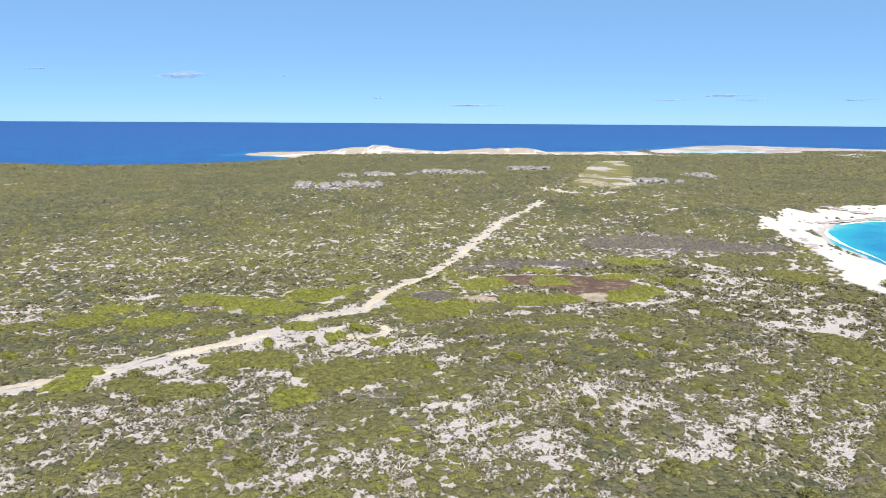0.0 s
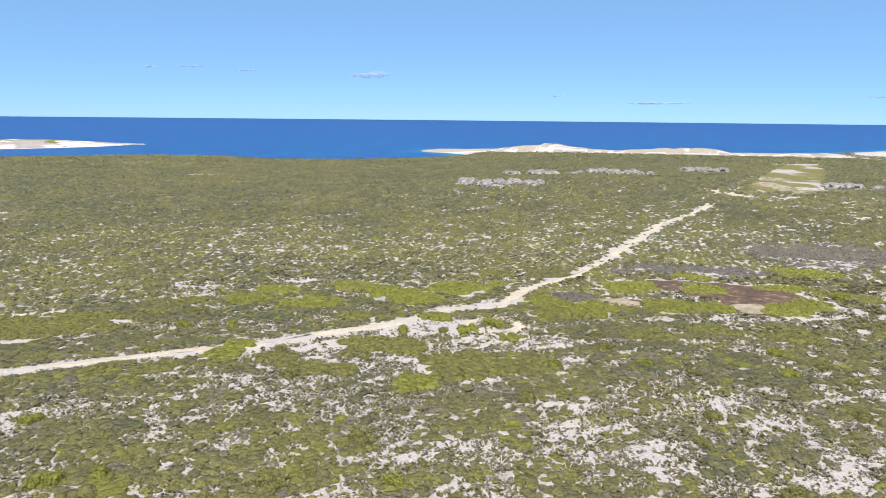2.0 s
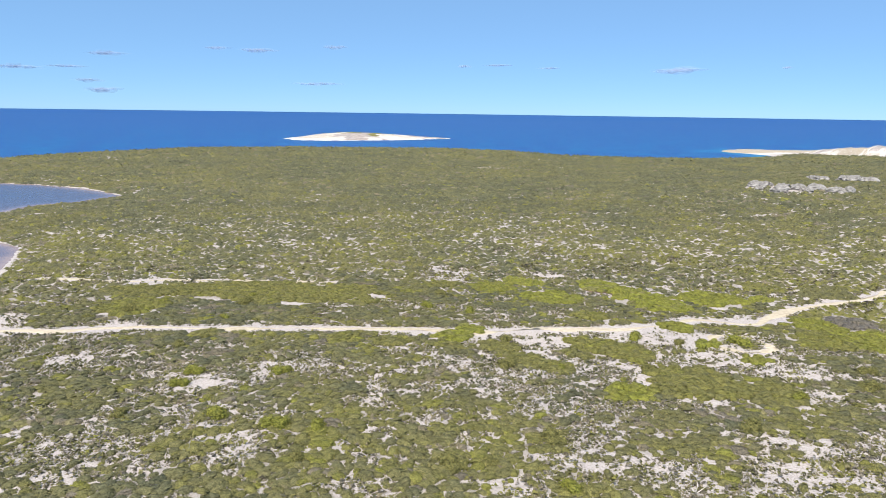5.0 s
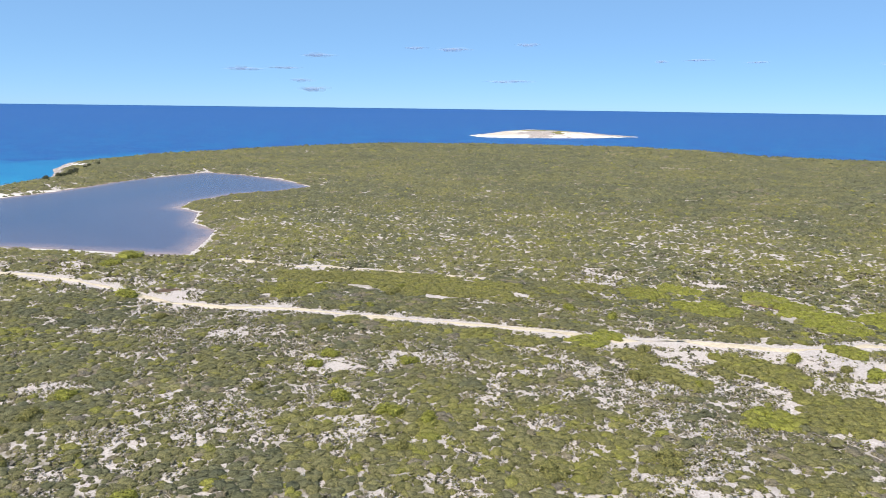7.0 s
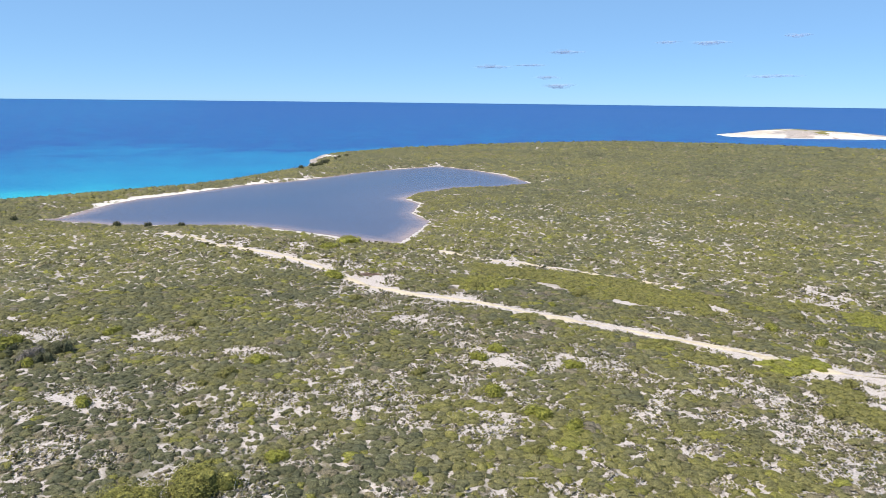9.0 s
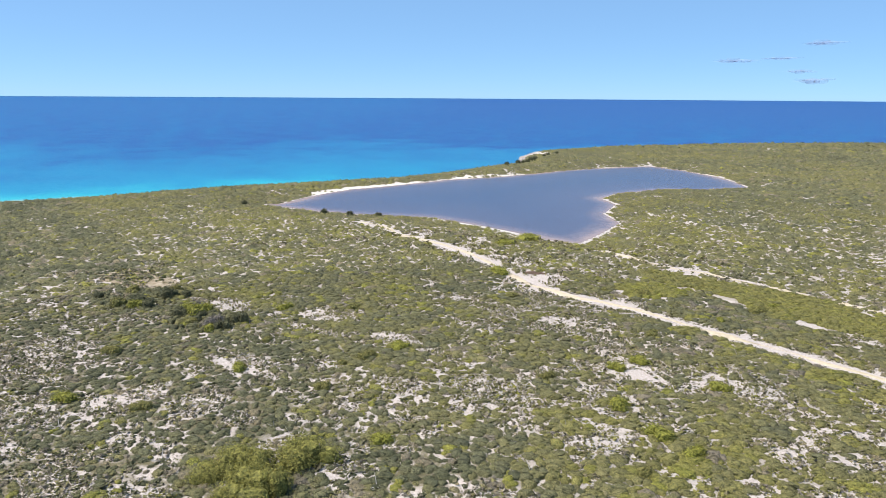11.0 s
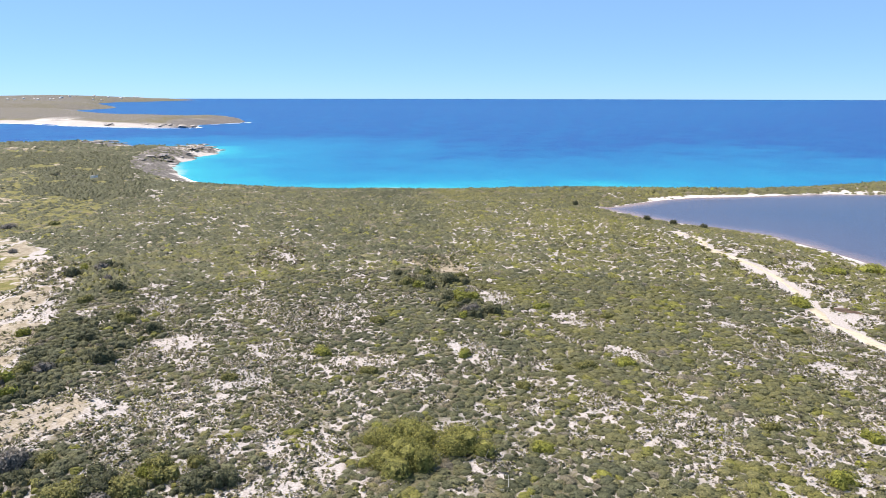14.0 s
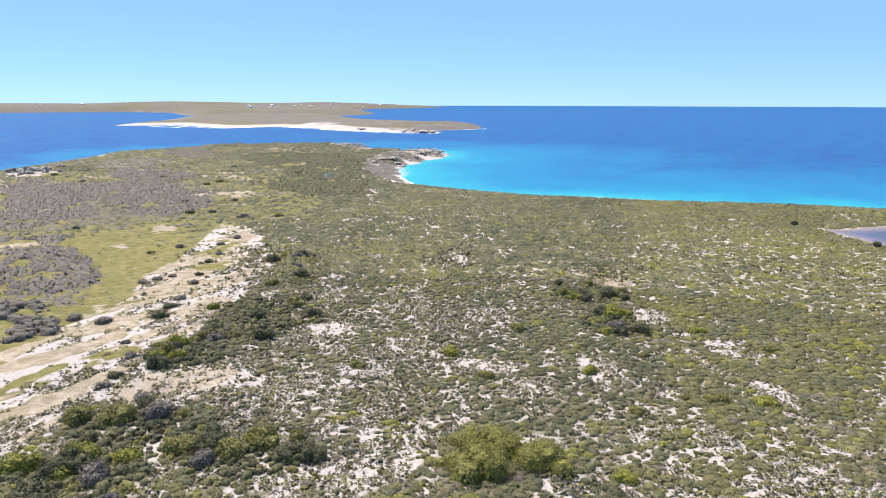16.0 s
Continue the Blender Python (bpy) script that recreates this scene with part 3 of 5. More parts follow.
def fields_at(x, y, fine=0.42):
    coast, pond = signed(x, y, COAST), signed(x, y, POND)
    track = np.minimum(seg_dist(x, y, TRACK_MAIN, False), seg_dist(x, y, SIDE_PATH, False) + 0.6)
    track = np.minimum(track, np.minimum(seg_dist(x, y, BEACH_PATH, False), seg_dist(x, y, STRIP_PATH, False)))
    ring = np.abs(np.hypot((x + 16.5) / 1.15, y - 139) - 4.6)
    track = np.minimum(track, ring + 1.2)
    m = growth(x, y, fine)
    wob = 10 * (fbm(x, y, 16, 3, 44) - 0.5)
    grass = sstep(-3, 4, signed(x, y, GRASSLAND) + wob)
    worn = fbm((x * 0.97 - y * 0.24) / 2.5, x * 0.24 + y * 0.97, 9, 3, 83)
    grass = np.maximum(grass, (0.42 + 0.5 * sstep(0.4, 0.55, worn)) * sstep(-12, -5, signed(x, y, AIRSTRIP) + 0.5 * wob))
    dunes = sstep(872, 892, y + 0.3 * wob) * sstep(300, 240, x) * (1 - 0.85 * sstep(0.5, 0.6, fbm(x, y, 22, 4, 45)))
    shore_n = np.maximum(sstep(34, 20, -signed(x, y, LAGOON)) * sstep(840, 870, y), sstep(30, 15, coast) * sstep(850, 900, y))
    beach = np.maximum(sstep(-2, 3, signed(x, y, EAST_BEACH) + 1.7 * wob - 2), np.maximum(dunes, 0.45 * shore_n))
    beach = np.maximum(beach, sstep(14, 7, coast + wob) * np.maximum(sstep(-195, -215, x) * sstep(-330, -250, y) * sstep(-170, -215, y), 0))
    spit = 1.0 * np.exp(-((x + 535) / 20.0) ** 2 - ((y - 106) / 9.0) ** 2)
    beach = np.maximum(beach, spit)
    rim = sstep(2.0, 0.6, np.abs(pond + 0.8) + 0.3 * wob) * (0.6 * sstep(0.58, 0.66, fbm(x, y, 40, 2, 49)))
    beach = np.maximum(beach, np.clip(rim, 0, 1))
    bar = sstep(-285, -300, x) * sstep(90, 60, y) * sstep(4.5, 1.5, np.abs(pond + 2.5) + 0.5 * wob) * sstep(0.46, 0.56, fbm(x, y, 20, 2, 48))
    beach = np.maximum(beach, bar)
    slope = sstep(-1, 2, signed(x, y, SAND_SLOPE) + 0.3 * wob)
    sc, ss = math.cos(radians(27)), math.sin(radians(27))
    strip = fbm((x * sc + y * ss) / 6.0, -x * ss + y * sc, 2.3, 3, 57)
    white = 0.72 * slope * sstep(0.46, 0.54, strip + 0.1 * sstep(9, 2, signed(x, y, SAND_SLOPE)) * sstep(-70, -40, y))
    grass = np.maximum(grass, slope * 0.5) * (1 - white)
    reef = np.maximum(sstep(-3, 3, signed(x, y, CAPE_A) + 0.7 * wob), sstep(-3, 3, signed(x, y, CAPE_B) + 0.7 * wob))
    reef = np.maximum(reef, sstep(26, 12, coast + wob) * sstep(-420, -450, y) * sstep(-170, -120, x))
    rock = np.maximum(areas(x, y, OUTCROP), sstep(-1, 6, signed(x, y, CAPE_A) + 1.4 * wob - 17))
    rock = np.maximum(rock, sstep(9, 5, coast + 0.6 * wob) * sstep(-300, -340, x) * sstep(-60, 20, y) * 0.8)
    rock = np.maximum(rock, 0.75 * sstep(7, 3, coast + 0.4 * wob) * sstep(150, 175, x) * sstep(310, 322, y) * sstep(420, 380, y))
    rock = np.maximum(rock, 0.9 * sstep(872, 885, y) * sstep(0.52, 0.6, fbm(x, y, 22, 4, 45)))
    spit_n = sstep(1095, 1130, y) * sstep(300, 340, x)
    rock = np.maximum(rock, 0.62 * spit_n * sstep(0.36, 0.46, fbm(x, y, 40, 3, 46)))
    peat = areas(x, y, PEAT)
    tan = np.maximum(areas(x, y, TAN), 0.60 * dunes)
    tan = np.maximum(tan, 0.7 * grass * sstep(0.57, 0.66, fbm(x, y, 22, 3, 77)))
    tan = np.maximum(tan, 0.8 * slope * (1 - white) * sstep(0.36, 0.46, fbm(x, y, 14, 3, 78)))
    tan = np.maximum(tan, 0.6 * sstep(-1, 2, signed(x, y, TONGUE) + 0.4 * wob))
    tan = np.maximum(tan, 0.26 * slope)
    m = m - 0.3 * sstep(3.0, 1.2, track + 2.6 * (vnoise(x / 2, y / 2, 9) - 0.5)) - 0.4 * beach - 0.36 * np.maximum(rock, reef) - 0.5 * sstep(866, 880, y) * sstep(300, 240, x) - 0.5 * shore_n - 0.5 * spit_n
    m = m - 0.12 * sstep(-2, 4, signed(x, y, FOOT) + 0.7 * wob)
    m = m - grass * (0.15 - 0.03 * sstep(0.5, 0.58, fbm(x, y, 38, 3, 79)) - 0.17 * np.clip(areas(x, y, DRY), 0, 1))
    m = m - 0.4 * sstep(-3, 3, signed(x, y, AIRSTRIP))
    m = m - 0.5 * sstep(4, 0, coast) - 0.5 * sstep(-1.2, 0.3, pond)
    far = np.maximum(sstep(200, 330, y), sstep(-220, -300, x))
    close = 1 - far
    grey = greyness(x, y)
    cover = np.clip(sstep(0.40, 0.54, m) * (0.75 - (0.33 - 0.2 * grey) * close) + 0.15 * far * sstep(0.3, 0.42, m), 0, 1)
    return dict(m=m, cover=cover, beach=np.clip(beach, 0, 1), grass=np.clip(grass - np.maximum(rock, reef), 0, 1), peat=peat, rock=rock, reef=np.clip(reef - rock, 0, 1), tan=tan,
                coast=coast, pond=pond, track=track)


gx, gy = spread(-1000, -330, 130, 1000, 2.0), spread(-800, -150, 330, 1480, 2.0)
X, Y = np.meshgrid(gx, gy, indexing='ij')
xs, ys = X.ravel(), Y.ravel()
F = fields_at(xs, ys)
ground = mesh_object("ground", np.stack([xs, ys, ground_z(xs, ys)], 1), grid_faces(len(gx), len(gy)), [GROUND],
                     {k: F[k] for k in ("cover", "beach", "grass", "peat", "rock", "reef", "tan")}, smooth=True)
tagged(ground, "pale limestone sand ground of a flat scrubby island", "ground", kind="structure")

# sea: rings out to the horizon; the far rim lifts a little, as the true horizon lies farther off than this sheet
rings = np.concatenate([np.arange(0, 1100, 9.0), np.geomspace(1110, 4850, 46)])
ang = np.linspace(0, 2 * math.pi, 241)
R, A = np.meshgrid(rings, ang, indexing='ij')
sx, sy = (R * np.cos(A)).ravel(), (50 + R * np.sin(A)).ravel()
rim = 27.0 * np.clip((R.ravel() - 3300) / 1550, 0, 1) ** 1.5
off = -signed(sx, sy, COAST)
south = sstep(120, -100, sy) * sstep(-60, -160, sx) * sstep(-900, -330, sy)
bay = np.exp(-((sx - 190) / 100) ** 2 - ((sy - 300) / 80) ** 2)
deep = np.clip(off / (38 + 280 * south + 150 * bay), 0, 1) ** 0.62
deep = deep * (0.80 + 0.20 * np.clip(off / 1800, 0, 1))
south_far = sstep(300, -300, sy)
deep = np.minimum(deep, 1 - 0.22 * south_far)
shallow = np.clip(np.maximum(south * sstep(-560, -440, sy + 0 * sx), bay * 1.5), 0, 1)
deep = np.maximum(deep, np.maximum(0.5 * (1 - shallow), 0.24 * np.clip(bay * 2, 0, 1) * sstep(3, 14, off)))
deep = np.where(signed(sx, sy, LAGOON) > -12, 0.0, deep)
sea = mesh_object("sea", np.stack([sx, sy, rim], 1), grid_faces(len(rings), len(ang)), [SEA], {"deep": deep}, smooth=True)
tagged(sea, "deep blue sea turning turquoise towards the shore", "sea", kind="structure")

px, py = np.meshgrid(np.arange(-460, -170, 3.0), np.arange(-60, 210, 3.0), indexing='ij')
pin = signed(px.ravel(), py.ravel(), POND)
quads = grid_faces(*px.shape)
quads = quads[(pin[quads] > -12).all(1)]
pond = mesh_object("pond", np.stack([px.ravel(), py.ravel(), 0 * px.ravel() + 0.45], 1), quads, [POND_M],
                   {"deep": np.clip(pin / 60, 0, 1)}, smooth=True)
tagged(pond, "still purplish grey salt pond with a muddy rim", "pond", kind="structure")


# ---- sand tracks ----
def smooth_line(pts, step=1.4):
    """A line through the points, drawn as a Catmull-Rom curve."""
    out = []
    p = [Vector(q) for q in pts]
    p = [2 * p[0] - p[1]] + p + [2 * p[-1] - p[-2]]
    for a, b, c, d in zip(p, p[1:], p[2:], p[3:]):
        n = max(2, int((c - b).length / step))
        for i in range(n):
            t = i / n
            out.append(0.5 * ((2 * b) + (c - a) * t + (2 * a - 5 * b + 4 * c - d) * t * t + (3 * b - a - 3 * c + d) * t ** 3))
    out.append(p[-2])
    return np.array([(v.x, v.y) for v in out])


def ribbon(name, pts, width, rise, mat, seed, ragged=0.75, level=None):
    """A strip along a line that follows the ground, with ragged edges set into it."""
    line = pts if len(pts) > 40 else smooth_line(pts)
    d = np.gradient(line, axis=0)
    d /= np.linalg.norm(d, axis=1, keepdims=True)
    side = np.stack([-d[:, 1], d[:, 0]], 1)
    s = np.arange(len(line)) * 1.0
    wl = width * (0.5 + ragged * (vnoise(s / 4, 0 * s, seed) - 0.5) * 2)
    wr = width * (0.5 + ragged * (vnoise(s / 4, 0 * s + 9, seed + 1) - 0.5) * 2)
    cols = []
    for k, drop in ((-1.0, -0.12), (-0.7, rise), (0.0, rise), (0.7, rise), (1.0, -0.12)):
        w = np.where(k < 0, wl, wr)
        p = line + side * (k * w)[:, None]
        z = ground_z(p[:, 0], p[:, 1]) if level is None else 0 * p[:, 0] + level
        cols.append(np.stack([p[:, 0], p[:, 1], z + drop], 1))
    v = np.stack(cols, 1).reshape(-1, 3)
    return mesh_object(name, v, grid_faces(len(line), 5), [mat], smooth=True)


for name, pts, width, seed, text in (
        ("sand_track", TRACK_MAIN, 1.8, 1, "pale worn sand track winding through the scrub"),
        ("sand_path", SIDE_PATH, 1.8, 5, "narrow bare sand path beside the pond"),
        ("beach_path", BEACH_PATH, 3.2, 9, "short pale sand path leading to the beach"),
        ("strip_path", STRIP_PATH, 6.0, 13, "sandy end of the old grass airstrip")):
    tagged(ribbon(name, pts, width, 0.06, TRACK_M, seed), text, "track", kind="structure")
loop = np.array([(-16.5 + 1.15 * 4.6 * math.cos(a), 139 + 4.6 * math.sin(a)) for a in np.linspace(0, 2 * math.pi, 60)])
tagged(ribbon("ring_path", loop, 1.5, 0.06, TRACK_M, 17), "round sand path circling a low green shrub", "track", kind="structure")


# ---- scrub ----
def leaf_shrub(seed, leaves, size, k=7, rings=2):
    """A low shrub of radius 1: a lumpy core and leaf clumps stood about on it."""
    r = np.random.default_rng(seed)
    a = np.arange(k) / k * 2 * math.pi
    rad = 0.62 + 0.25 * r.random(k)
    low = np.stack([np.cos(a) * rad, np.sin(a) * rad, 0 * a - 0.08], 1)
    v, f = [low], []
    if rings == 2:
        up = np.stack([np.cos(a + .4) * rad * .74, np.sin(a + .4) * rad * .74, 0.5 + 0.3 * r.random(k)], 1)
        v.append(up)
    n = k * rings
    v.append(np.array([[0.2 * r.normal(), 0.2 * r.normal(), 0.88 if rings == 2 else 0.6]]))
    for i in range(k):
        j = (i + 1) % k
        if rings == 2:
            f += [(i, j, k + i), (j, k + j, k + i), (k + i, k + j, n)]
        else:
            f += [(i, j, n)]
    n += 1
    if leaves:
        th = r.random(leaves) * 2 * math.pi
        h = r.random(leaves) ** 0.8
        lump = 0.82 + 0.3 * np.sin(th * 3 + r.random() * 6) * 0.5 + 0.35 * r.random(leaves)
        rr = np.sqrt(np.maximum(1 - (h * 0.97) ** 2, 0)) * lump
        c = np.stack([np.cos(th) * rr, np.sin(th) * rr, h * (0.8 + 0.4 * r.random(leaves))], 1)
        out = c / np.linalg.norm(c, axis=1, keepdims=True) + 0.42 * r.normal(size=(leaves, 3)) + np.array([0, 0, 0.2])
        out /= np.linalg.norm(out, axis=1, keepdims=True)
        side = np.cross(out, r.normal(size=(leaves, 3)))
        side /= np.linalg.norm(side, axis=1, keepdims=True)
        other = np.cross(out, side)
        s = size * (0.6 + 0.8 * r.random((leaves, 1)))
        tri = np.stack([c + s * side, c - s * 0.6 * side + s * 0.8 * other, c - s * 0.5 * side - s * 0.8 * other + 0.3 * s * out], 1)
        v.append(tri.reshape(-1, 3))
        f += [(n + 3 * i, n + 3 * i + 1, n + 3 * i + 2) for i in range(leaves)]
    return np.concatenate(v), np.array(f)


def dome_shrub(seed, k, rings, leaves, size):
    """A low shrub of radius 1: a lumpy dome with small leaf clumps stood about on it."""
    r = np.random.default_rng(seed)
    p1, p2, p3 = r.random(3) * 6.283
    v, f = [], []
    for i in range(rings):
        a = (np.arange(k) + 0.5 * (i % 2)) / k * 2 * math.pi
        up = i / rings
        lump = 1 + 0.14 * np.sin(2 * a + p1) + 0.12 * np.sin(3 * a + p2) + 0.16 * (r.random(k) - 0.5)
        rad = 0.92 * math.cos(up * 1.35) * lump
        v.append(np.stack([np.cos(a) * rad, np.sin(a) * rad, math.sin(up * 1.5) * (0.86 + 0.34 * r.random(k)) - (0.1 if i == 0 else 0.0)], 1))
    v.append(np.array([[0.12 * r.normal(), 0.12 * r.normal(), 0.95 + 0.1 * r.random()]]))
    n = k * rings
    for i in range(rings - 1):
        for j in range(k):
            a, b = i * k + j, i * k + (j + 1) % k
            if i % 2:
                f += [(a, b, b + k), (a, b + k, a + k)]
            else:
                f += [(a, b, a + k), (b, b + k, a + k)]
    f += [(n - k + j, n - k + (j + 1) % k, n) for j in range(k)]
    n += 1
    if leaves:
        th, h = r.random(leaves) * 2 * math.pi, r.random(leaves)
        rr = np.sqrt(np.maximum(1 - (h * 0.95) ** 2, 0)) * (0.86 + 0.22 * r.random(leaves))
        c = np.stack([np.cos(th) * rr, np.sin(th) * rr, h * (0.95 + 0.2 * r.random(leaves))], 1)
        out = c / np.linalg.norm(c, axis=1, keepdims=True) + 0.35 * r.normal(size=(leaves, 3)) + np.array([0, 0, 0.35])
        out /= np.linalg.norm(out, axis=1, keepdims=True)
        side = np.cross(out, r.normal(size=(leaves, 3)))
        side /= np.linalg.norm(side, axis=1, keepdims=True)
        other = np.cross(out, side)
        s = size * (0.6 + 0.8 * r.random((leaves, 1)))
        tri = np.stack([c + s * side, c - s * 0.6 * side + s * 0.8 * other, c - s * 0.5 * side - s * 0.8 * other + 0.3 * s * out], 1)
        v.append(tri.reshape(-1, 3))
        f += [(n + 3 * i, n + 3 * i + 1, n + 3 * i + 2) for i in range(leaves)]
    return np.concatenate(v), np.array(f)


def scatter(name, spots, radius, height, tone, templates, mat):
    """Many shrubs in one mesh."""
    vs, fs, ts, base = [], [], [], 0
    pick = np.random.default_rng(3).integers(0, len(templates), len(spots))
    for k, (tv, tf) in enumerate(templates):
        sel = np.nonzero(pick == k)[0]
        if not len(sel):
            continue
        r = np.random.default_rng(50 + k)
        a = r.random(len(sel)) * 2 * math.pi
        wide = r.uniform(0.8, 1.25, len(sel))[:, None]
        c, s = np.cos(a)[:, None], np.sin(a)[:, None]
        rr, hh = radius[sel][:, None], height[sel][:, None]
        u, w = tv[:, 0] * wide, tv[:, 1] / wide
        v = np.stack([(u * c - w * s) * rr + spots[sel, 0:1], (u * s + w * c) * rr + spots[sel, 1:2],
                      tv[:, 2] * hh + spots[sel, 2:3]], 2)
        vs.append(v.reshape(-1, 3))
        fs.append((tf[None] + (np.arange(len(sel)) * len(tv))[:, None, None]).reshape(-1, 3) + base)
        ts.append(np.repeat(tone[sel], len(tv)))
        base += len(sel) * len(tv)
    return mesh_object(name, np.concatenate(vs), np.concatenate(fs), [mat], {"tone": np.concatenate(ts)}, smooth=True)


VIEWS = [(0, 0, 0), (7, 0, 14), (14, 2, 30), (18, 6, 40), (21, 10, 49), (25, 17, 64), (28, 27, 78), (28, 34, 90), (27, 46, 107),
         (22, 58, 122), (14, 69, 137), (11, 72, 141)]


def nearness(x, y):
    """The least distance from which a spot is looked at along the flight; where it never is, how far off the flight it lies, 200 at least."""
    best, plain = np.full(len(x), 9999.0), np.full(len(x), 9999.0)
    for cx, cy, turn in VIEWS:
        d = np.hypot(x - cx, y - cy)
        off = (np.degrees(np.arctan2(-(x - cx), y - cy)) - turn + 180) % 360 - 180
        best = np.where((np.abs(off) < 37) & (d > 62), np.minimum(best, d), best)
        plain = np.minimum(plain, d)
    return np.where(best > 9000, np.maximum(plain, 200.0), best)


def jittered(lo, hi, step, box):
    """Spots a step apart, shaken, that are passed at a distance between lo and hi."""
    x, y = np.meshgrid(np.arange(box[0], box[1], step), np.arange(box[2], box[3], step), indexing='ij')
    x = x.ravel() + rng.uniform(-0.46, 0.46, x.size) * step
    y = y.ravel() + rng.uniform(-0.46, 0.46, y.size) * step
    d = nearness(x, y)
    keep = (d > lo) & (d <= hi)
    return x[keep], y[keep]


def tones(x, y, spread_by=0.045):
    """The leaf tone of each shrub: it changes from patch to patch, with greener, greyer and drier places."""
    n = len(x)
    t = 0.275 + 0.30 * (fbm(x, y, 34, 3, 40) - 0.5) + 0.26 * (fbm(x, y, 7, 2, 42) - 0.5) + spread_by * rng.normal(size=n)
    lime, dry, tall = areas(x, y, LIME), areas(x, y, DRY), areas(x, y, TALL)
    grey = greyness(x, y)
    off = sstep(190, 420, nearness(x, y))
    t = np.clip(t + 0.045 * grey * rng.normal(size=n) - 0.10 * grey - 0.03 * areas(x, y, HOLLOW), 0.04, 0.52)
    # far scrub is toned greyer: the haze of distance, put into the leaf colour
    t = t * (1 - (0.22 + 0.3 * grey) * off)
    bright = fbm(x, y, 3.2, 2, 47) + 0.10 * rng.normal(size=n)
    t = np.where(bright > 0.74 + 0.05 * grey + 0.14 * off, rng.uniform(0.42, 0.53, n), t)
    t = np.where(rng.random(n) < 0.05 * grey, rng.uniform(0.0, 0.10, n), t)
    twig = fbm(x, y, 4.5, 2, 54) + 0.08 * rng.normal(size=n) + 0.04 * grey
    t = np.where(twig > 0.77, rng.uniform(0.68, 0.86, n), t)
    t = np.where(rng.random(n) < lime * 0.22, rng.uniform(0.44, 0.54, n), t)
    t = np.where(rng.random(n) < dry * 0.75, rng.uniform(0.85, 1.0, n), t)
    return np.where(rng.random(n) < tall * 0.4, rng.uniform(0.02, 0.24, n), t), tall


def thicket(spots, tone, radius, high, text, category="shrubs", group="thickets in the scrub"):
    """One thicket: domes of one plant grown together into a mat."""
    x, y = spots[:, 0], spots[:, 1]
    n = len(x)
    rad = radius * rng.uniform(0.75, 1.3, n)
    each = np.clip(tone + 0.035 * rng.normal(size=n), 0, 1)
    near = nearness(x, y).min() < 165
    high = high * rng.uniform(0.7, 1.2, n)
    cell = 4.5 if near else 16.0
    key = np.floor(x / cell).astype(int) * 1000 + np.floor(y / cell).astype(int)
    base = new("thicket")
    base.matrix_basis = pose(float(x.mean()), float(y.mean()), float(ground_z(x.mean(), y.mean())))
    z = ground_z(x, y) - base.location.z
    for k in np.unique(key):
        sel = key == k
        ob = scatter("clump", np.stack([x[sel] - base.location.x, y[sel] - base.location.y, z[sel]], 1), rad[sel], high[sel], each[sel], DOMES if near else MIDS, LEAF)
        ob.parent = base
        tagged(ob, kind="stuff")
    return tagged(base, text, category, group)


def tone_words(tone):
    return ("dark green" if tone < 0.2 else "olive green" if tone < 0.44 else "olive and lime green" if tone < 0.5 else "bright lime green" if tone < 0.7 else "leafless grey")


def oval_spots(cx, cy, rx, ry, turn, step):
    """Shaken spots within an oval of uneven outline."""
    r = max(rx, ry) * 1.2
    x, y = np.meshgrid(np.arange(cx - r, cx + r, step), np.arange(cy - r, cy + r, step), indexing='ij')
    x, y = x.ravel() + rng.uniform(-0.4, 0.4, x.size) * step, y.ravel() + rng.uniform(-0.4, 0.4, x.size) * step
    c, s = math.cos(radians(turn)), math.sin(radians(turn))
    u, v = ((x - cx) * c + (y - cy) * s) / rx, (-(x - cx) * s + (y - cy) * c) / ry
    keep = np.hypot(u, v) + 0.9 * (fbm(x, y, 5, 2, 23) - 0.5) < 0.95
    keep[np.argmin(np.hypot(u, v))] = True
    return np.stack([x[keep], y[keep]], 1)


LEVEL, LOW = 0.474, 0.436
DOMES = [dome_shrub(150 + k, 7, 2, 32, 0.20) for k in range(20)]
MIDS = [dome_shrub(200 + k, 6, 1, 5, 0.25) for k in range(14)]
FARS = [dome_shrub(300 + k, 5, 1, 1, 0.4) for k in range(8)]
TUFT = [leaf_shrub(400 + k, 2, 0.7, 3, 1) for k in range(12)]

for some in (MATS_PEAT, MATS_EAST, MATS_TRACK, MATS_SOUTH, MATS_MID):
    for cx, cy, rx, ry, turn, tone in some:
        thicket(oval_spots(cx, cy, rx, ry, turn, 1.15), tone + (0.05 if 0.47 < tone < 0.7 else 0.0), 1.0, 0.58, "low spreading thicket of " + tone_words(tone) + " shrubs on pale sand")
for shape, tone, text in MATS_GRASS:
    px_, py_ = np.array(shape).T
    x, y = np.meshgrid(np.arange(px_.min(), px_.max(), 2.3), np.arange(py_.min(), py_.max(), 2.3), indexing='ij')
    x, y = x.ravel() + rng.uniform(-1, 1, x.size), y.ravel() + rng.uniform(-1, 1, x.size)
    keep = (signed(x, y, shape) + 14 * (fbm(x, y, 14, 3, 24) - 0.5) > 0) & (fbm(x, y, 9, 2, 25) < 0.66) & (signed(x, y, COAST) > 6)
    thicket(np.stack([x[keep], y[keep]], 1), tone, 1.5, 1.25, text, "shrubs", "thickets on the grassland")

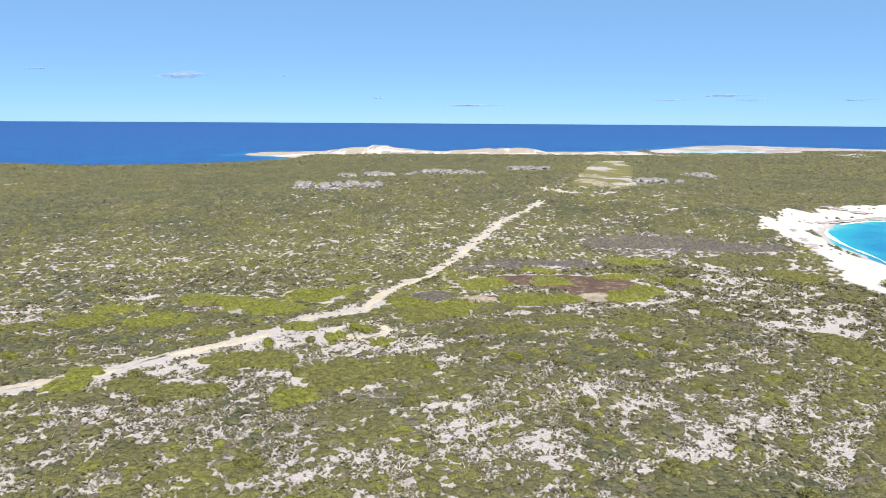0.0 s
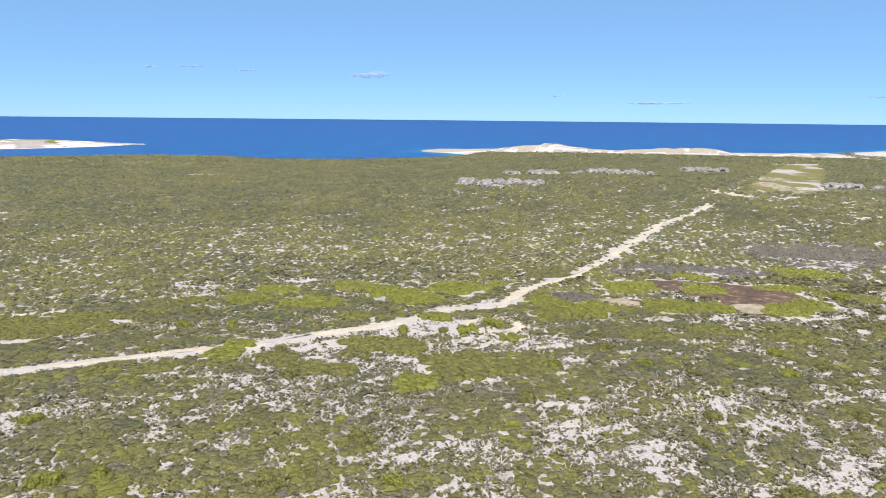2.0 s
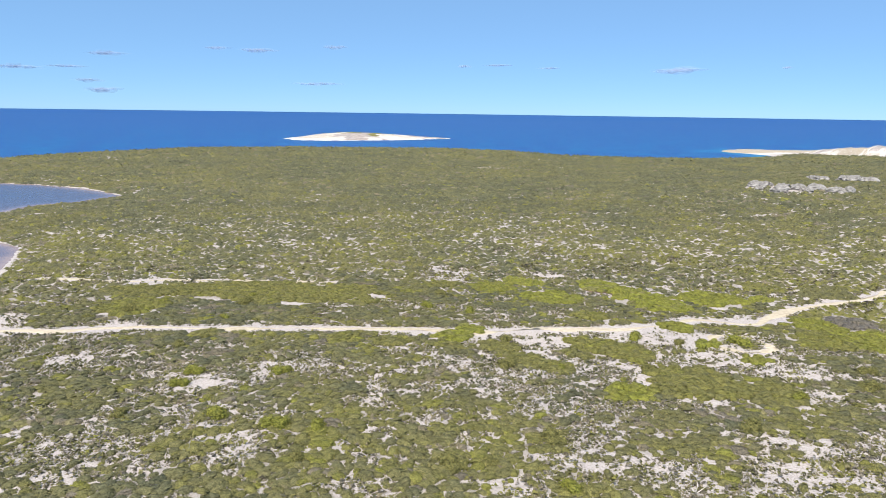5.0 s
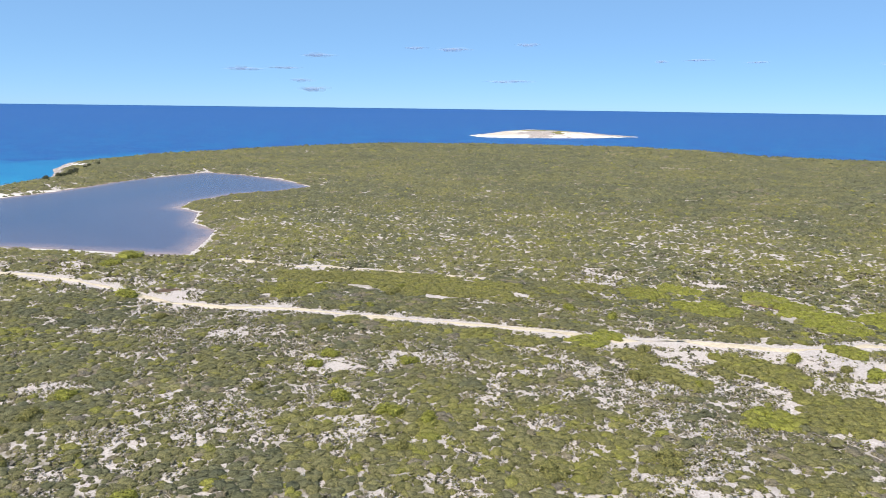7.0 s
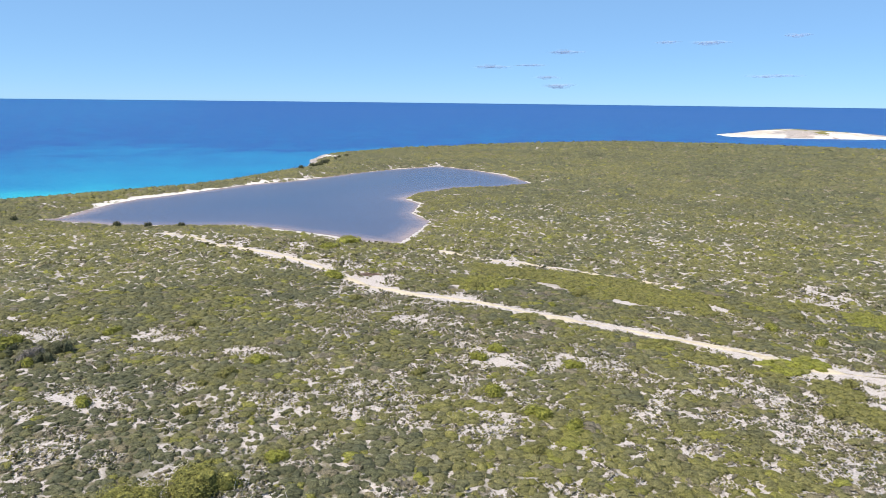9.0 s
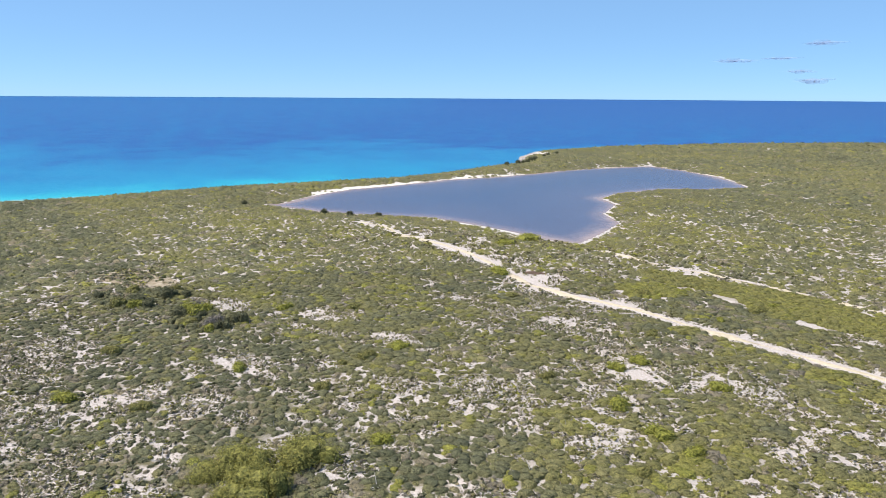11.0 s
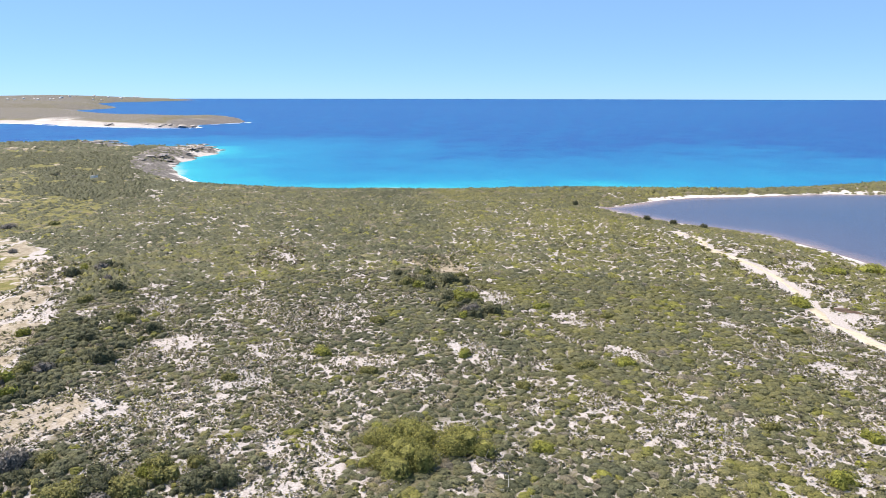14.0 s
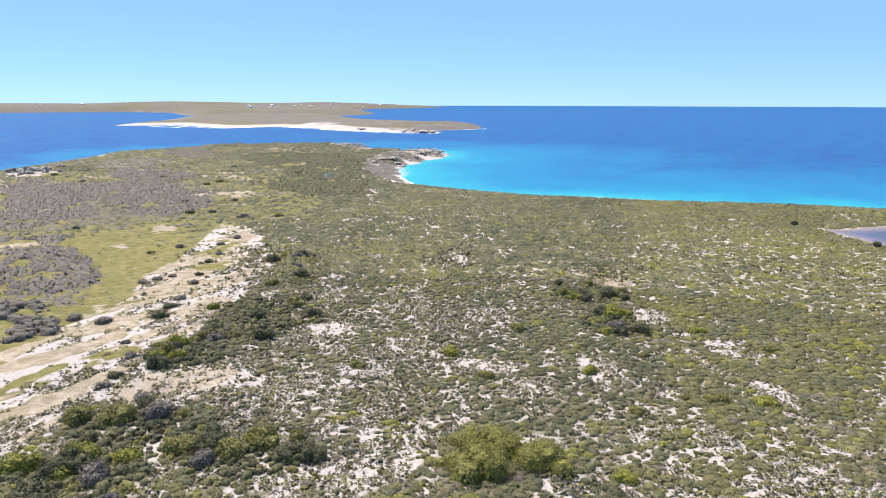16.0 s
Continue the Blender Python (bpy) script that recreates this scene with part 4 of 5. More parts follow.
# close by: rounded domes, each of one tone, that run together where growth is thick
x, y = jittered(0, 165, 1.12, (-175, 180, -130, 265))
G = fields_at(x, y, 0.13)
keep = (G["m"] > LOW + 0.030 - 0.014 * greyness(x, y) + 0.016 * rng.normal(size=len(x))) & (G["coast"] > 3) & (G["pond"] < -0.6) & (in_mats(x, y) < 0.5)
x, y, m = x[keep], y[keep], G["m"][keep]
tone, tall = tones(x, y)
rad = (0.40 + 5.0 * np.clip(m - LOW, 0, 0.10)) * (1 - 0.2 * greyness(x, y)) * rng.uniform(0.6, 1.45, len(x))
hgt = (0.12 + 0.26 * rad) * rng.uniform(0.7, 1.3, len(x)) * (1 + 1.2 * tall)
ob = scatter("low_scrub", np.stack([x, y, ground_z(x, y)], 1), rad, hgt, tone, DOMES, LEAF)
tagged(ob, "rounded cushions of olive green coastal scrub on white sand", "shrubs", kind="stuff")

for lo, hi, step, size, temps, box in ((165, 330, 1.6, 0.95, MIDS, (-330, 340, -330, 410)),
                                       (330, 620, 2.2, 1.35, FARS, (-600, 560, -600, 640)),
                                       (620, 9999, 4.2, 2.3, FARS, (-660, 900, -660, 1080))):
    x, y = jittered(lo, hi, step, box)
    G = fields_at(x, y)
    keep = ((G["m"] > LEVEL - 0.045 + 0.03 * rng.normal(size=len(x))) | ((G["m"] > LEVEL - 0.13) & (rng.random(len(x)) < 0.75))) & (G["m"] > LEVEL - 0.5 + 0.47 * sstep(0.3, 0.6, G["grass"])) & (G["coast"] > 3) & (G["pond"] < -0.6) & (in_mats(x, y) < 0.5)
    x, y, m = x[keep], y[keep], G["m"][keep]
    tone, tall = tones(x, y)
    rad = size * (0.65 + 0.5 * rng.random(len(x)) + 4.0 * np.clip(m - LEVEL, 0, 0.12))
    hgt = rad * rng.uniform(0.34, 0.62, len(x)) * (1 + 0.8 * tall) * np.where(tone > 0.8, 0.6, 1.0)
    ob = scatter("low_scrub", np.stack([x, y, ground_z(x, y)], 1), rad, hgt, tone, temps, LEAF)
    tagged(ob, "dense low olive green coastal scrub on pale sand", "shrubs", kind="stuff")

# small tufts stand thick between the domes and leave a net of sand
x, y = jittered(0, 215, 0.44, (-200, 190, -150, 265))
near = nearness(x, y)
keep = (near < 150) | (rng.random(len(x)) < 0.45) | ((x > 38) & (x < 118) & (y > 132) & (y < 214))
x, y, near = x[keep], y[keep], near[keep]
G = fields_at(x, y, 0.13)
clump = 0.6 * fbm(x, y, 1.9, 2, 91) + 0.4 * fbm(x, y, 6.0, 2, 92)
grey = greyness(x, y)
want = 0.78 + 0.14 * grey + 3.6 * np.minimum(G["m"] - LOW + 0.05, 0) + 3.0 * (clump - 0.49)
want = np.maximum(want, 0.14)
keep = (rng.random(len(x)) < want) & (G["m"] > LOW - 0.30) & (G["m"] < LOW + 0.045) & (G["coast"] > 6) & (G["pond"] < -2) & (in_mats(x, y) < 0.5)
keep &= (G["beach"] < 0.3) & (G["grass"] < 0.55) & (G["track"] > 1.6) & (G["peat"] < 0.4)
x, y, near = x[keep], y[keep], near[keep]
tone, tall = tones(x, y)
tone = np.where(rng.random(len(x)) < 0.5, rng.uniform(0.66, 0.9, len(x)), tone)
rad = rng.uniform(0.17, 0.46, len(x)) * (1 + 0.5 * sstep(140, 180, near))
ob = scatter("scrub_tufts", np.stack([x, y, ground_z(x, y)], 1), rad, rad * rng.uniform(0.6, 1.0, len(x)), tone, TUFT, LEAF)
tagged(ob, "small scattered grey green tufts of scrub on bare pale sand", "shrubs", kind="stuff")


def landmass(name, shore, step, height, text, fields, rise=12.0, lumps=(), base=0.0):
    """Land out in the sea: a sheet that climbs from under the water to its top."""
    sh = np.array(shore)
    ax = np.arange(sh[:, 0].min() - 3 * step, sh[:, 0].max() + 3 * step, step)
    ay = np.arange(sh[:, 1].min() - 3 * step, sh[:, 1].max() + 3 * step, step)
    u, v = np.meshgrid(ax, ay, indexing='ij')
    u, v = u.ravel(), v.ravel()
    d = signed(u, v, shore) + step * 1.6 * (fbm(u, v, step * 5, 3, 81) - 0.5)
    z = np.where(d > 0, height * sstep(-rise * 0.3, rise, d) * (0.65 + 0.7 * fbm(u, v, step * 9, 4, 83)), np.maximum(d * 0.3, -4))
    for lump in lumps:
        z = z + np.where(d > 0, dome(u, v, *lump), 0)
    quads = grid_faces(len(ax), len(ay))
    quads = quads[(d[quads] > -2.5 * step).any(1)]
    out = dict(cover=0 * u, beach=0 * u, grass=0 * u, peat=0 * u, rock=0 * u, reef=0 * u, tan=0 * u)
    out.update(fields(u, v, d))
    ob = mesh_object(name, np.stack([u, v, z + base], 1), quads, [GROUND], out, smooth=True)
    return tagged(ob, text, "island", kind="structure")


def islet_fields(u, v, d):
    n = fbm(u, v, 30, 3, 90)
    green = np.exp(-((u + 800) / 62) ** 4 - ((v - 835) / 50) ** 4) * sstep(0.34, 0.44, n)
    return dict(tan=(0.52 - 0.1 * sstep(20, 8, d)) * (1 - green), beach=0.9 - 0.9 * sstep(0.56, 0.66, n), grass=1.2 * green,
                rock=sstep(0.56, 0.64, n) * sstep(70, 40, d))


landmass("islet", [(-852, 722), (-800, 706), (-765, 738), (-735, 795), (-713, 850), (-708, 950), (-770, 928), (-850, 870), (-885, 795)],
         9, 5.0, "low pale limestone islet with a green top", islet_fields, 45, [(-795, 815, 60, 60, 5)])


def cape_fields(u, v, d):
    n = fbm(u, v, 60, 4, 93)
    # inland, reef grey paints in the distance haze; round the tip it is rock
    return dict(grass=0.47 * sstep(16, 50, d) + 0.5 * (n - 0.5), cover=0.62 * sstep(10, 40, d), beach=np.maximum(0.5 * sstep(12, 4, d) * sstep(-720, -620, u), 0.85 * np.exp(-((u + 690) / 55) ** 2 - ((v + 1150) / 60) ** 2)), rock=0.45 * sstep(50, 22, d) * sstep(-590, -690, u) * sstep(0.45, 0.55, n),
                reef=np.maximum(0.55 * sstep(20, 60, d) + 0.2 * (n - 0.5), 0.62 * sstep(60, 30, d) * sstep(-590, -690, u)), tan=0.2 * sstep(0.55, 0.65, n) * sstep(20, 60, d))


landmass("far_headland", [(-390, -1440), (-494, -1400), (-500, -1180), (-609, -1200), (-632, -1120), (-622, -985), (-640, -860),
                          (-680, -800), (-740, -870), (-800, -885), (-873, -895), (-960, -1010), (-985, -1090), (-1060, -1300),
                          (-1003, -1376), (-1030, -1508), (-1195, -1902), (-1330, -2150), (-1100, -2420), (-900, -2400), (-620, -1830)],
         18, 9.0, "low brown headland edged with surf and white sand", cape_fields, 110, [(-740, -930, 60, 40, 7), (-860, -950, 60, 40, 6), (-620, -1060, 60, 70, 5)])


def main_fields(u, v, d):
    n = fbm(u, v, 150, 4, 95)
    # reef here is no rock: it greys the whole coast with painted haze
    return dict(grass=0.40 + 0.4 * (n - 0.5), cover=0 * u + 0.8, beach=0.5 * sstep(26, 10, d), reef=0.52 + 0.3 * (n - 0.5))


landmass("far_mainland", [(-430, -3380), (-700, -3380), (-950, -3380), (-1080, -3100), (-890, -2440), (-1100, -2420), (-1330, -2160),
                          (-1500, -2260), (-1757, -2560), (-2100, -3200), (-2315, -3400), (-2560, -3350), (-2886, -3350), (-3150, -3330),
                          (-3050, -3560), (-2500, -3800), (-1800, -4150), (-1200, -4350), (-500, -4400), (60, -4350), (0, -3500)],
         45, 20.0, "far low green coast with scattered white houses", main_fields, 130,
         [(-2300, -3620, 500, 160, 22), (-1300, -3700, 700, 350, 26), (-400, -4000, 500, 300, 18)])


def house(x, y, z, w, d, h, turn):
    """A small far house: walls and a hipped roof."""
    base = new("house")
    base.matrix_basis = pose(x, y, z, 0, 0, turn)
    bm = bmesh.new()
    bmesh.ops.create_cube(bm, size=1.0, matrix=Matrix.LocRotScale((0, 0, h / 2 - 1), None, (w, d, h + 2)))
    part("wall", bm, WHITE_M, base)
    bm = bmesh.new()
    e = 0.6
    v = [bm.verts.new(c) for c in ((-w / 2 - e, -d / 2 - e, h), (w / 2 + e, -d / 2 - e, h), (w / 2 + e, d / 2 + e, h), (-w / 2 - e, d / 2 + e, h),
                                   (-w / 4, 0, h + d / 4), (w / 4, 0, h + d / 4))]
    for f in ((0, 1, 5, 4), (1, 2, 5), (2, 3, 4, 5), (3, 0, 4), (3, 2, 1, 0)):
        bm.faces.new([v[i] for i in f])
    part("roof", bm, ROOF_M, base)
    return tagged(base, "far white house with a low roof on the green coast", "house", group="houses on the far coast")


# ---- surf ----
def surf(line, width, seed, text="white surf breaking along the shore", gap=0.45):
    """Broken ribbons of foam on the water."""
    pts = smooth_line(line, 3.0)
    s = np.arange(len(pts)) * 1.0
    d = np.gradient(pts, axis=0)
    d /= np.linalg.norm(d, axis=1, keepdims=True)
    side = np.stack([-d[:, 1], d[:, 0]], 1)
    w = width * np.clip(fbm(s, 0 * s + seed, 5, 4, seed) * 2.4 - gap - 0.45, 0, 1)
    shift = width * 0.5 * (fbm(s, 0 * s + 40, 9, 2, seed + 3) - 0.5)
    a, b = pts + side * (shift + w)[:, None], pts + side * (shift - w)[:, None]
    z = np.full((len(pts), 1), 0.10)
    v = np.stack([np.hstack([a, z]), np.hstack([(a + b) / 2, z + 0.15]), np.hstack([b, z])], 1).reshape(-1, 3)
    q = grid_faces(len(pts), 3)
    q = q[np.repeat((w[:-1] + w[1:]) > 0.05, 2)]
    return tagged(mesh_object("surf", v, q, [FOAM_M], smooth=True), text, "surf", kind="stuff")


surf([(141, 212), (147, 235), (151, 262), (162, 296), (186, 321), (215, 331), (280, 346)], 2.0, 3, gap=0.5)
surf([(-390, -1452), (-470, -1425), (-488, -1190), (-600, -1195), (-622, -1110), (-612, -985), (-630, -855), (-676, -792), (-740, -860),
      (-873, -888)], 6.0, 9, gap=0.45)
surf([(-440, -3355), (-700, -3355), (-950, -3355), (-1060, -3100)], 14.0, 11, gap=0.3)
surf([(-428, -1350), (-440, -1300), (-450, -1260)], 9.0, 13, gap=0.2)
surf([(-850, 730), (-800, 706), (-760, 736), (-730, 795), (-710, 850), (-710, 935)], 2.0, 15)
surf([(-228, -243), (-236, -262), (-250, -290)], 2.0, 17)
surf([(-400, -425), (-412, -450), (-384, -472)], 2.0, 19)
surf([(560, 1010), (600, 1000), (660, 985)], 8.0, 21, gap=0.2)

fleck = np.random.default_rng(5)
fx, fy = fleck.uniform(-420, 40, 150), fleck.uniform(-1150, -680, 150)
ok = (signed(fx, fy, COAST) < -25)
fx, fy, fw = fx[ok], fy[ok], fleck.uniform(0.8, 2.6, 150)[ok]
quad = np.array([(-1, 0, 0.05), (0, -0.35, 0.05), (1, 0.05, 0.05), (0.1, 0.4, 0.22)])
v = (quad[None] * np.stack([fw, fw, 1 + 0 * fw], 1)[:, None] + np.stack([fx, fy, 0 * fx], 1)[:, None]).reshape(-1, 3)
tagged(mesh_object("whitecaps", v, np.arange(len(v)).reshape(-1, 4), [FOAM_M]), "small white wave crests on the open sea", "waves", kind="stuff")

# ---- clouds ----
CLOUDS = [(19.9, 3.21, 2.1, .37), (29.5, 3.36, 1.0, .14), (5.2, 1.77, .64, .14), (-20.9, 1.94, 2.1, .18), (-23, 1.64, 1.3, .18),
          (-17.3, 1.67, 1.6, .14), (-2, 1.21, 2.75, .18), (-29.8, 1.6, 1.4, .14), (12.5, 3.38, .41, .14), (62.5, 3.77, 1.5, .25),
          (68.2, 2.63, 1.6, .25), (51.9, 4.34, 1.7, .23), (46.2, 4.72, 1.1, .23), (55, 4.43, 1.0, .18), (63.8, 1.84, 1.1, .2),
          (36.1, 3.46, .55, .18), (33.5, 3.56, 1.3, .14), (47.7, 1.95, 2.1, .18), (65.2, 2.75, 1.5, .14), (62.9, 1.23, 1.4, .37)]


def cloud(az, el, hw, hh, seed):
    """A thin far cloud: a few flattened puffs in one mesh."""
    r = random.Random(seed)
    bm = bmesh.new()
    for k in range(5):
        u = (k - 2) / 2.2
        m = Matrix.LocRotScale((u * 0.75 + r.uniform(-.1, .1), r.uniform(-.1, .1), r.uniform(-.3, .3)), None,
                               (r.uniform(.3, .5), .3, r.uniform(.45, .8) * (1.1 - abs(u) * 0.6)))
        bmesh.ops.create_icosphere(bm, subdivisions=2, radius=1.0, matrix=m)
    me = bpy.data.meshes.new("cloud")
    bm.to_mesh(me)
    bm.free()
    me.materials.append(CLOUD_M)
    ob = new("cloud", me)
    far = 4550.0
    a, e = radians(az), radians(el)
    ob.matrix_basis = (pose(-math.sin(a) * math.cos(e) * far, math.cos(a) * math.cos(e) * far, 45 + math.sin(e) * far, 0, 0, az)
                       @ Matrix.Diagonal((far * radians(hw), far * radians(hw) * 0.3, far * radians(hh), 1)))
    return tagged(ob, "thin grey wisp of cloud low in the blue sky", "cloud", group="clouds over the sea", kind="structure")


for k, c in enumerate(CLOUDS):
    cloud(*c, k)


# ---- single shrubs ----
def lobed_crown(seed, lobes, leaves):
    """A crown of several leafy domes leaning together, about 1 across its radius."""
    r = np.random.default_rng(seed)
    vs, fs, n = [], [], 0
    for k in range(lobes):
        v, f = leaf_shrub(seed * 31 + k, leaves, 0.092 if leaves < 400 else 0.05, 6)
        a, far = r.random() * 6.283, (0.0 if k == 0 else r.uniform(0.35, 0.62))
        size = r.uniform(0.42, 0.62)
        v = v * np.array([size, size, r.uniform(0.5, 0.85)])
        v = v + np.array([math.cos(a) * far, math.sin(a) * far, 0.08 + r.uniform(0, 0.15) - 0.25 * far])
        vs.append(v)
        fs.append(f + n)
        n += len(v)
    return np.concatenate(vs), np.concatenate(fs)


def stem_bmesh(seed, height, lean):
    """A tapered, crooked stem."""
    r = random.Random(seed)
    bm = bmesh.new()
    at, rings_ = Vector((0, 0, -0.15)), []
    way = Vector((math.cos(seed * 2.4) * lean, math.sin(seed * 2.4) * lean, 1.0)).normalized()
    for i in range(5):
        rad = 0.055 * (1 - i / 5.5)
        rings_.append([bm.verts.new(at + Vector((math.cos(k * 1.2566) * rad, math.sin(k * 1.2566) * rad, 0))) for k in range(5)])
        at = at + way * (height / 4) + Vector((r.uniform(-.05, .05), r.uniform(-.05, .05), 0))
    for a, b in zip(rings_, rings_[1:]):
        for k in range(5):
            bm.faces.new((a[k], a[(k + 1) % 5], b[(k + 1) % 5], b[k]))
    bm.faces.new(rings_[-1])
    return bm


def shrub(name, seed, tone, text, category, group, lobes=6, leaves=210, tall=0.3):
    """One shrub: an empty at its foot with its stems and its crown."""
    base = new(name)
    for k in range(3):
        part("stem", stem_bmesh(seed + k, 0.5 + tall, 0.5), BARK_M, base)
    v, f = lobed_crown(seed, lobes, leaves)
    v = v + np.array([0, 0, tall * 0.25])
    mesh_object("crown", v, f, [LEAF], {"tone": np.full(len(v), tone)}, parent=base)
    return tagged(base, text, category, group)


KINDS = {
    "olive": [shrub("shrub", 500 + k, 0.40, "rounded olive green shrub on pale sand", "shrub", "shrubs on the sand") for k in range(3)],
    "lime": [shrub("shrub", 510 + k, 0.56, "spreading bright green shrub beside the sand track", "shrub", "shrubs on the sand") for k in range(3)],
    "dark": [shrub("shrub", 520 + k, 0.05, "tall dark green shrub on the bank above the sand", "shrub", "shrubs on the bank", tall=0.6) for k in range(3)],
    "dry": [shrub("shrub", 530 + k, 0.95, "grey leafless-looking dry shrub on open grass", "shrub", "dry shrubs on the grass") for k in range(3)],
}
KINDS["big"] = [shrub("shrub", 550 + k, 0.47, "large rounded olive green shrub standing on sandy ground", "shrub", "shrubs on the sand", lobes=8, leaves=620) for k in range(3)]
KINDS["tree"] = [shrub("small_tree", 540 + k, 0.02, "small dark green tree behind the sandy shore", "tree", "trees behind the shore", tall=1.3) for k in range(2)]
firsts = [ob for some in KINDS.values() for ob in some]
pick = random.Random(11)


def put_shrub(kind, x, y, size, high=0.8):
    """The first of each kind is used itself, the others are copies."""
    source = pick.choice(KINDS[kind])
    turn = pick.uniform(0, 360)
    if source in firsts:
        firsts.remove(source)
        source.matrix_basis = pose(x, y, float(ground_z(np.array([x]), np.array([y]))[0]), 0, 0, turn) @ Matrix.Diagonal((size, size, size * high, 1))
        return source
    m = pose(x, y, float(ground_z(np.array([x]), np.array([y]))[0]), 0, 0, turn) @ Matrix.Diagonal((size, size, size * high, 1))
    ob = copy_thing(source, Matrix())
    ob.matrix_basis = m
    return ob


for x, y, size in ((-42, 14, 4.4), (-47, 11, 4.0), (-48.5, 18.5, 4.3), (-45.5, 7.5, 2.6), (-40, 10.5, 2.4)):
    put_shrub("big", x, y, size, 0.7)
for x, y, size in ((-16.5, 139, 2.9), (-140, 47, 3.2), (-190, 60, 4.5), (-176, 52, 3.2), (60, 184, 3.2), (122, 183, 5.0), (130, 181, 4.0)):
    put_shrub("lime", x, y, size, 0.55)
for cx, cy, rx, ry, turn in TALL:
    c, s_ = math.cos(radians(turn)), math.sin(radians(turn))
    for k in range(9):
        u, v = pick.uniform(-1, 1) * rx, pick.uniform(-1, 1) * ry
        put_shrub(pick.choice(("dark", "dark", "olive", "lime", "dry")), cx + u * c - v * s_, cy + u * s_ + v * c, pick.uniform(1.3, 2.6), 0.95)
for x, y, size in ((-4, -18, 3.0), (-12, -27, 3.0), (-20, -9, 2.8), (2, -12, 3.2), (-26, -4, 2.4), (-16, -14, 2.6)):
    put_shrub(pick.choice(("dark", "olive")), x, y, size, 0.8)
for x, y, size in ((-32, -72, 2.0), (-36, -78, 1.6), (-40, -84, 1.5), (-20, -52, 1.5), (-16, -44, 1.6), (-13, -41, 1.4), (-22, -60, 1.0), (-48, -96, 1.6),
                   (-52, -104, 1.4), (-38, -104, 1.8), (-42, -106, 1.6), (-46, -107, 1.3), (-60, -118, 1.5), (-66, -126, 1.4), (-72, -140, 1.6), (-17, -33, 1.8)):
    put_shrub(pick.choice(("dry", "dry", "dark")), x, y, size, 0.6)
for k in range(60):
    x, y = pick.uniform(-200, 0), pick.uniform(-420, -60)
    if signed(np.array([x]), np.array([y]), GRASSLAND)[0] > 4:
        put_shrub(pick.choice(("dry", "dry", "dark", "olive")), x, y, pick.uniform(1.2, 2.8), 0.6)
for k in range(90):
    x, y = pick.uniform(-125, 60), pick.uniform(-30, 140)
    if nearness(np.array([x]), np.array([y]))[0] < 160 and seg_dist(np.array([x]), np.array([y]), TRACK_MAIN, False)[0] > 5:
        put_shrub(pick.choice(("olive", "lime", "olive")), x, y, pick.uniform(1.1, 2.1), 0.7)

for x, y, size in ((-470, 96, 1.8), (-462, 92, 2.2), (-455, 93, 1.6), (-447, 88, 2.0), (-438, 84, 1.7), (-430, 80, 2.1), (-420, 72, 1.8), (-486, 104, 1.4),
                   (-495, 108, 1.5), (-505, 116, 1.5), (-235, -12, 1.6), (-233, -2, 1.4), (-231, 9, 1.3), (-257, -48, 1.5)):
    put_shrub("tree", x, y, size, 1.1)

# ---- dead branches, boulders, far houses ----
def dead_shrub(seed):
    base = new("dead_shrub")
    r = random.Random(seed)
    for k in range(6):
        ob = part("branch", stem_bmesh(seed * 7 + k, r.uniform(0.8, 1.5), 1.3), TWIG_M, base)
        ob.matrix_basis = pose(0, 0, 0.1, r.uniform(-35, 35), r.uniform(-35, 35), k * 60)
    return tagged(base, "bleached grey dead shrub with bare branches on sand", "dead shrub", "dead shrubs")


dead = [dead_shrub(k) for k in range(3)]
for k in range(34):
    x, y = pick.uniform(-120, 10), pick.uniform(-40, 90)
    if nearness(np.array([x]), np.array([y]))[0] > 150:
        x, y = -60 + k, 10 + k
    z = float(ground_z(np.array([x]), np.array([y]))[0])
    m = pose(x, y, z, 0, 0, pick.uniform(0, 360)) @ Matrix.Diagonal((1.2, 1.2, 1.0, 1))
    if k < 3:
        dead[k].matrix_basis = m
    else:
        copy_thing(dead[k % 3], Matrix()).matrix_basis = m


def boulder(seed):
    bm = bmesh.new()
    bmesh.ops.create_icosphere(bm, subdivisions=3, radius=1.0)
    for v in bm.verts:
        n = noise.noise(v.co * 1.3 + Vector((seed * 5.1, 0, 0))) + 0.5 * noise.noise(v.co * 3.1 + Vector((0, seed * 3.7, 0)))
        v.co *= 1 + 0.5 * n + 0.22 * noise.noise(v.co * 6.3 + Vector((seed, seed, 0)))
        v.co.z = max(v.co.z, -0.4) * 0.75
    me = bpy.data.meshes.new("boulder")
    bm.to_mesh(me)
    bm.free()
    me.materials.append(ROCK_M)
    return tagged(new("boulder", me), "weathered dark grey limestone boulder on the rocky cape", "boulder", "boulders along the shore")


rocks = [boulder(k) for k in range(4)]
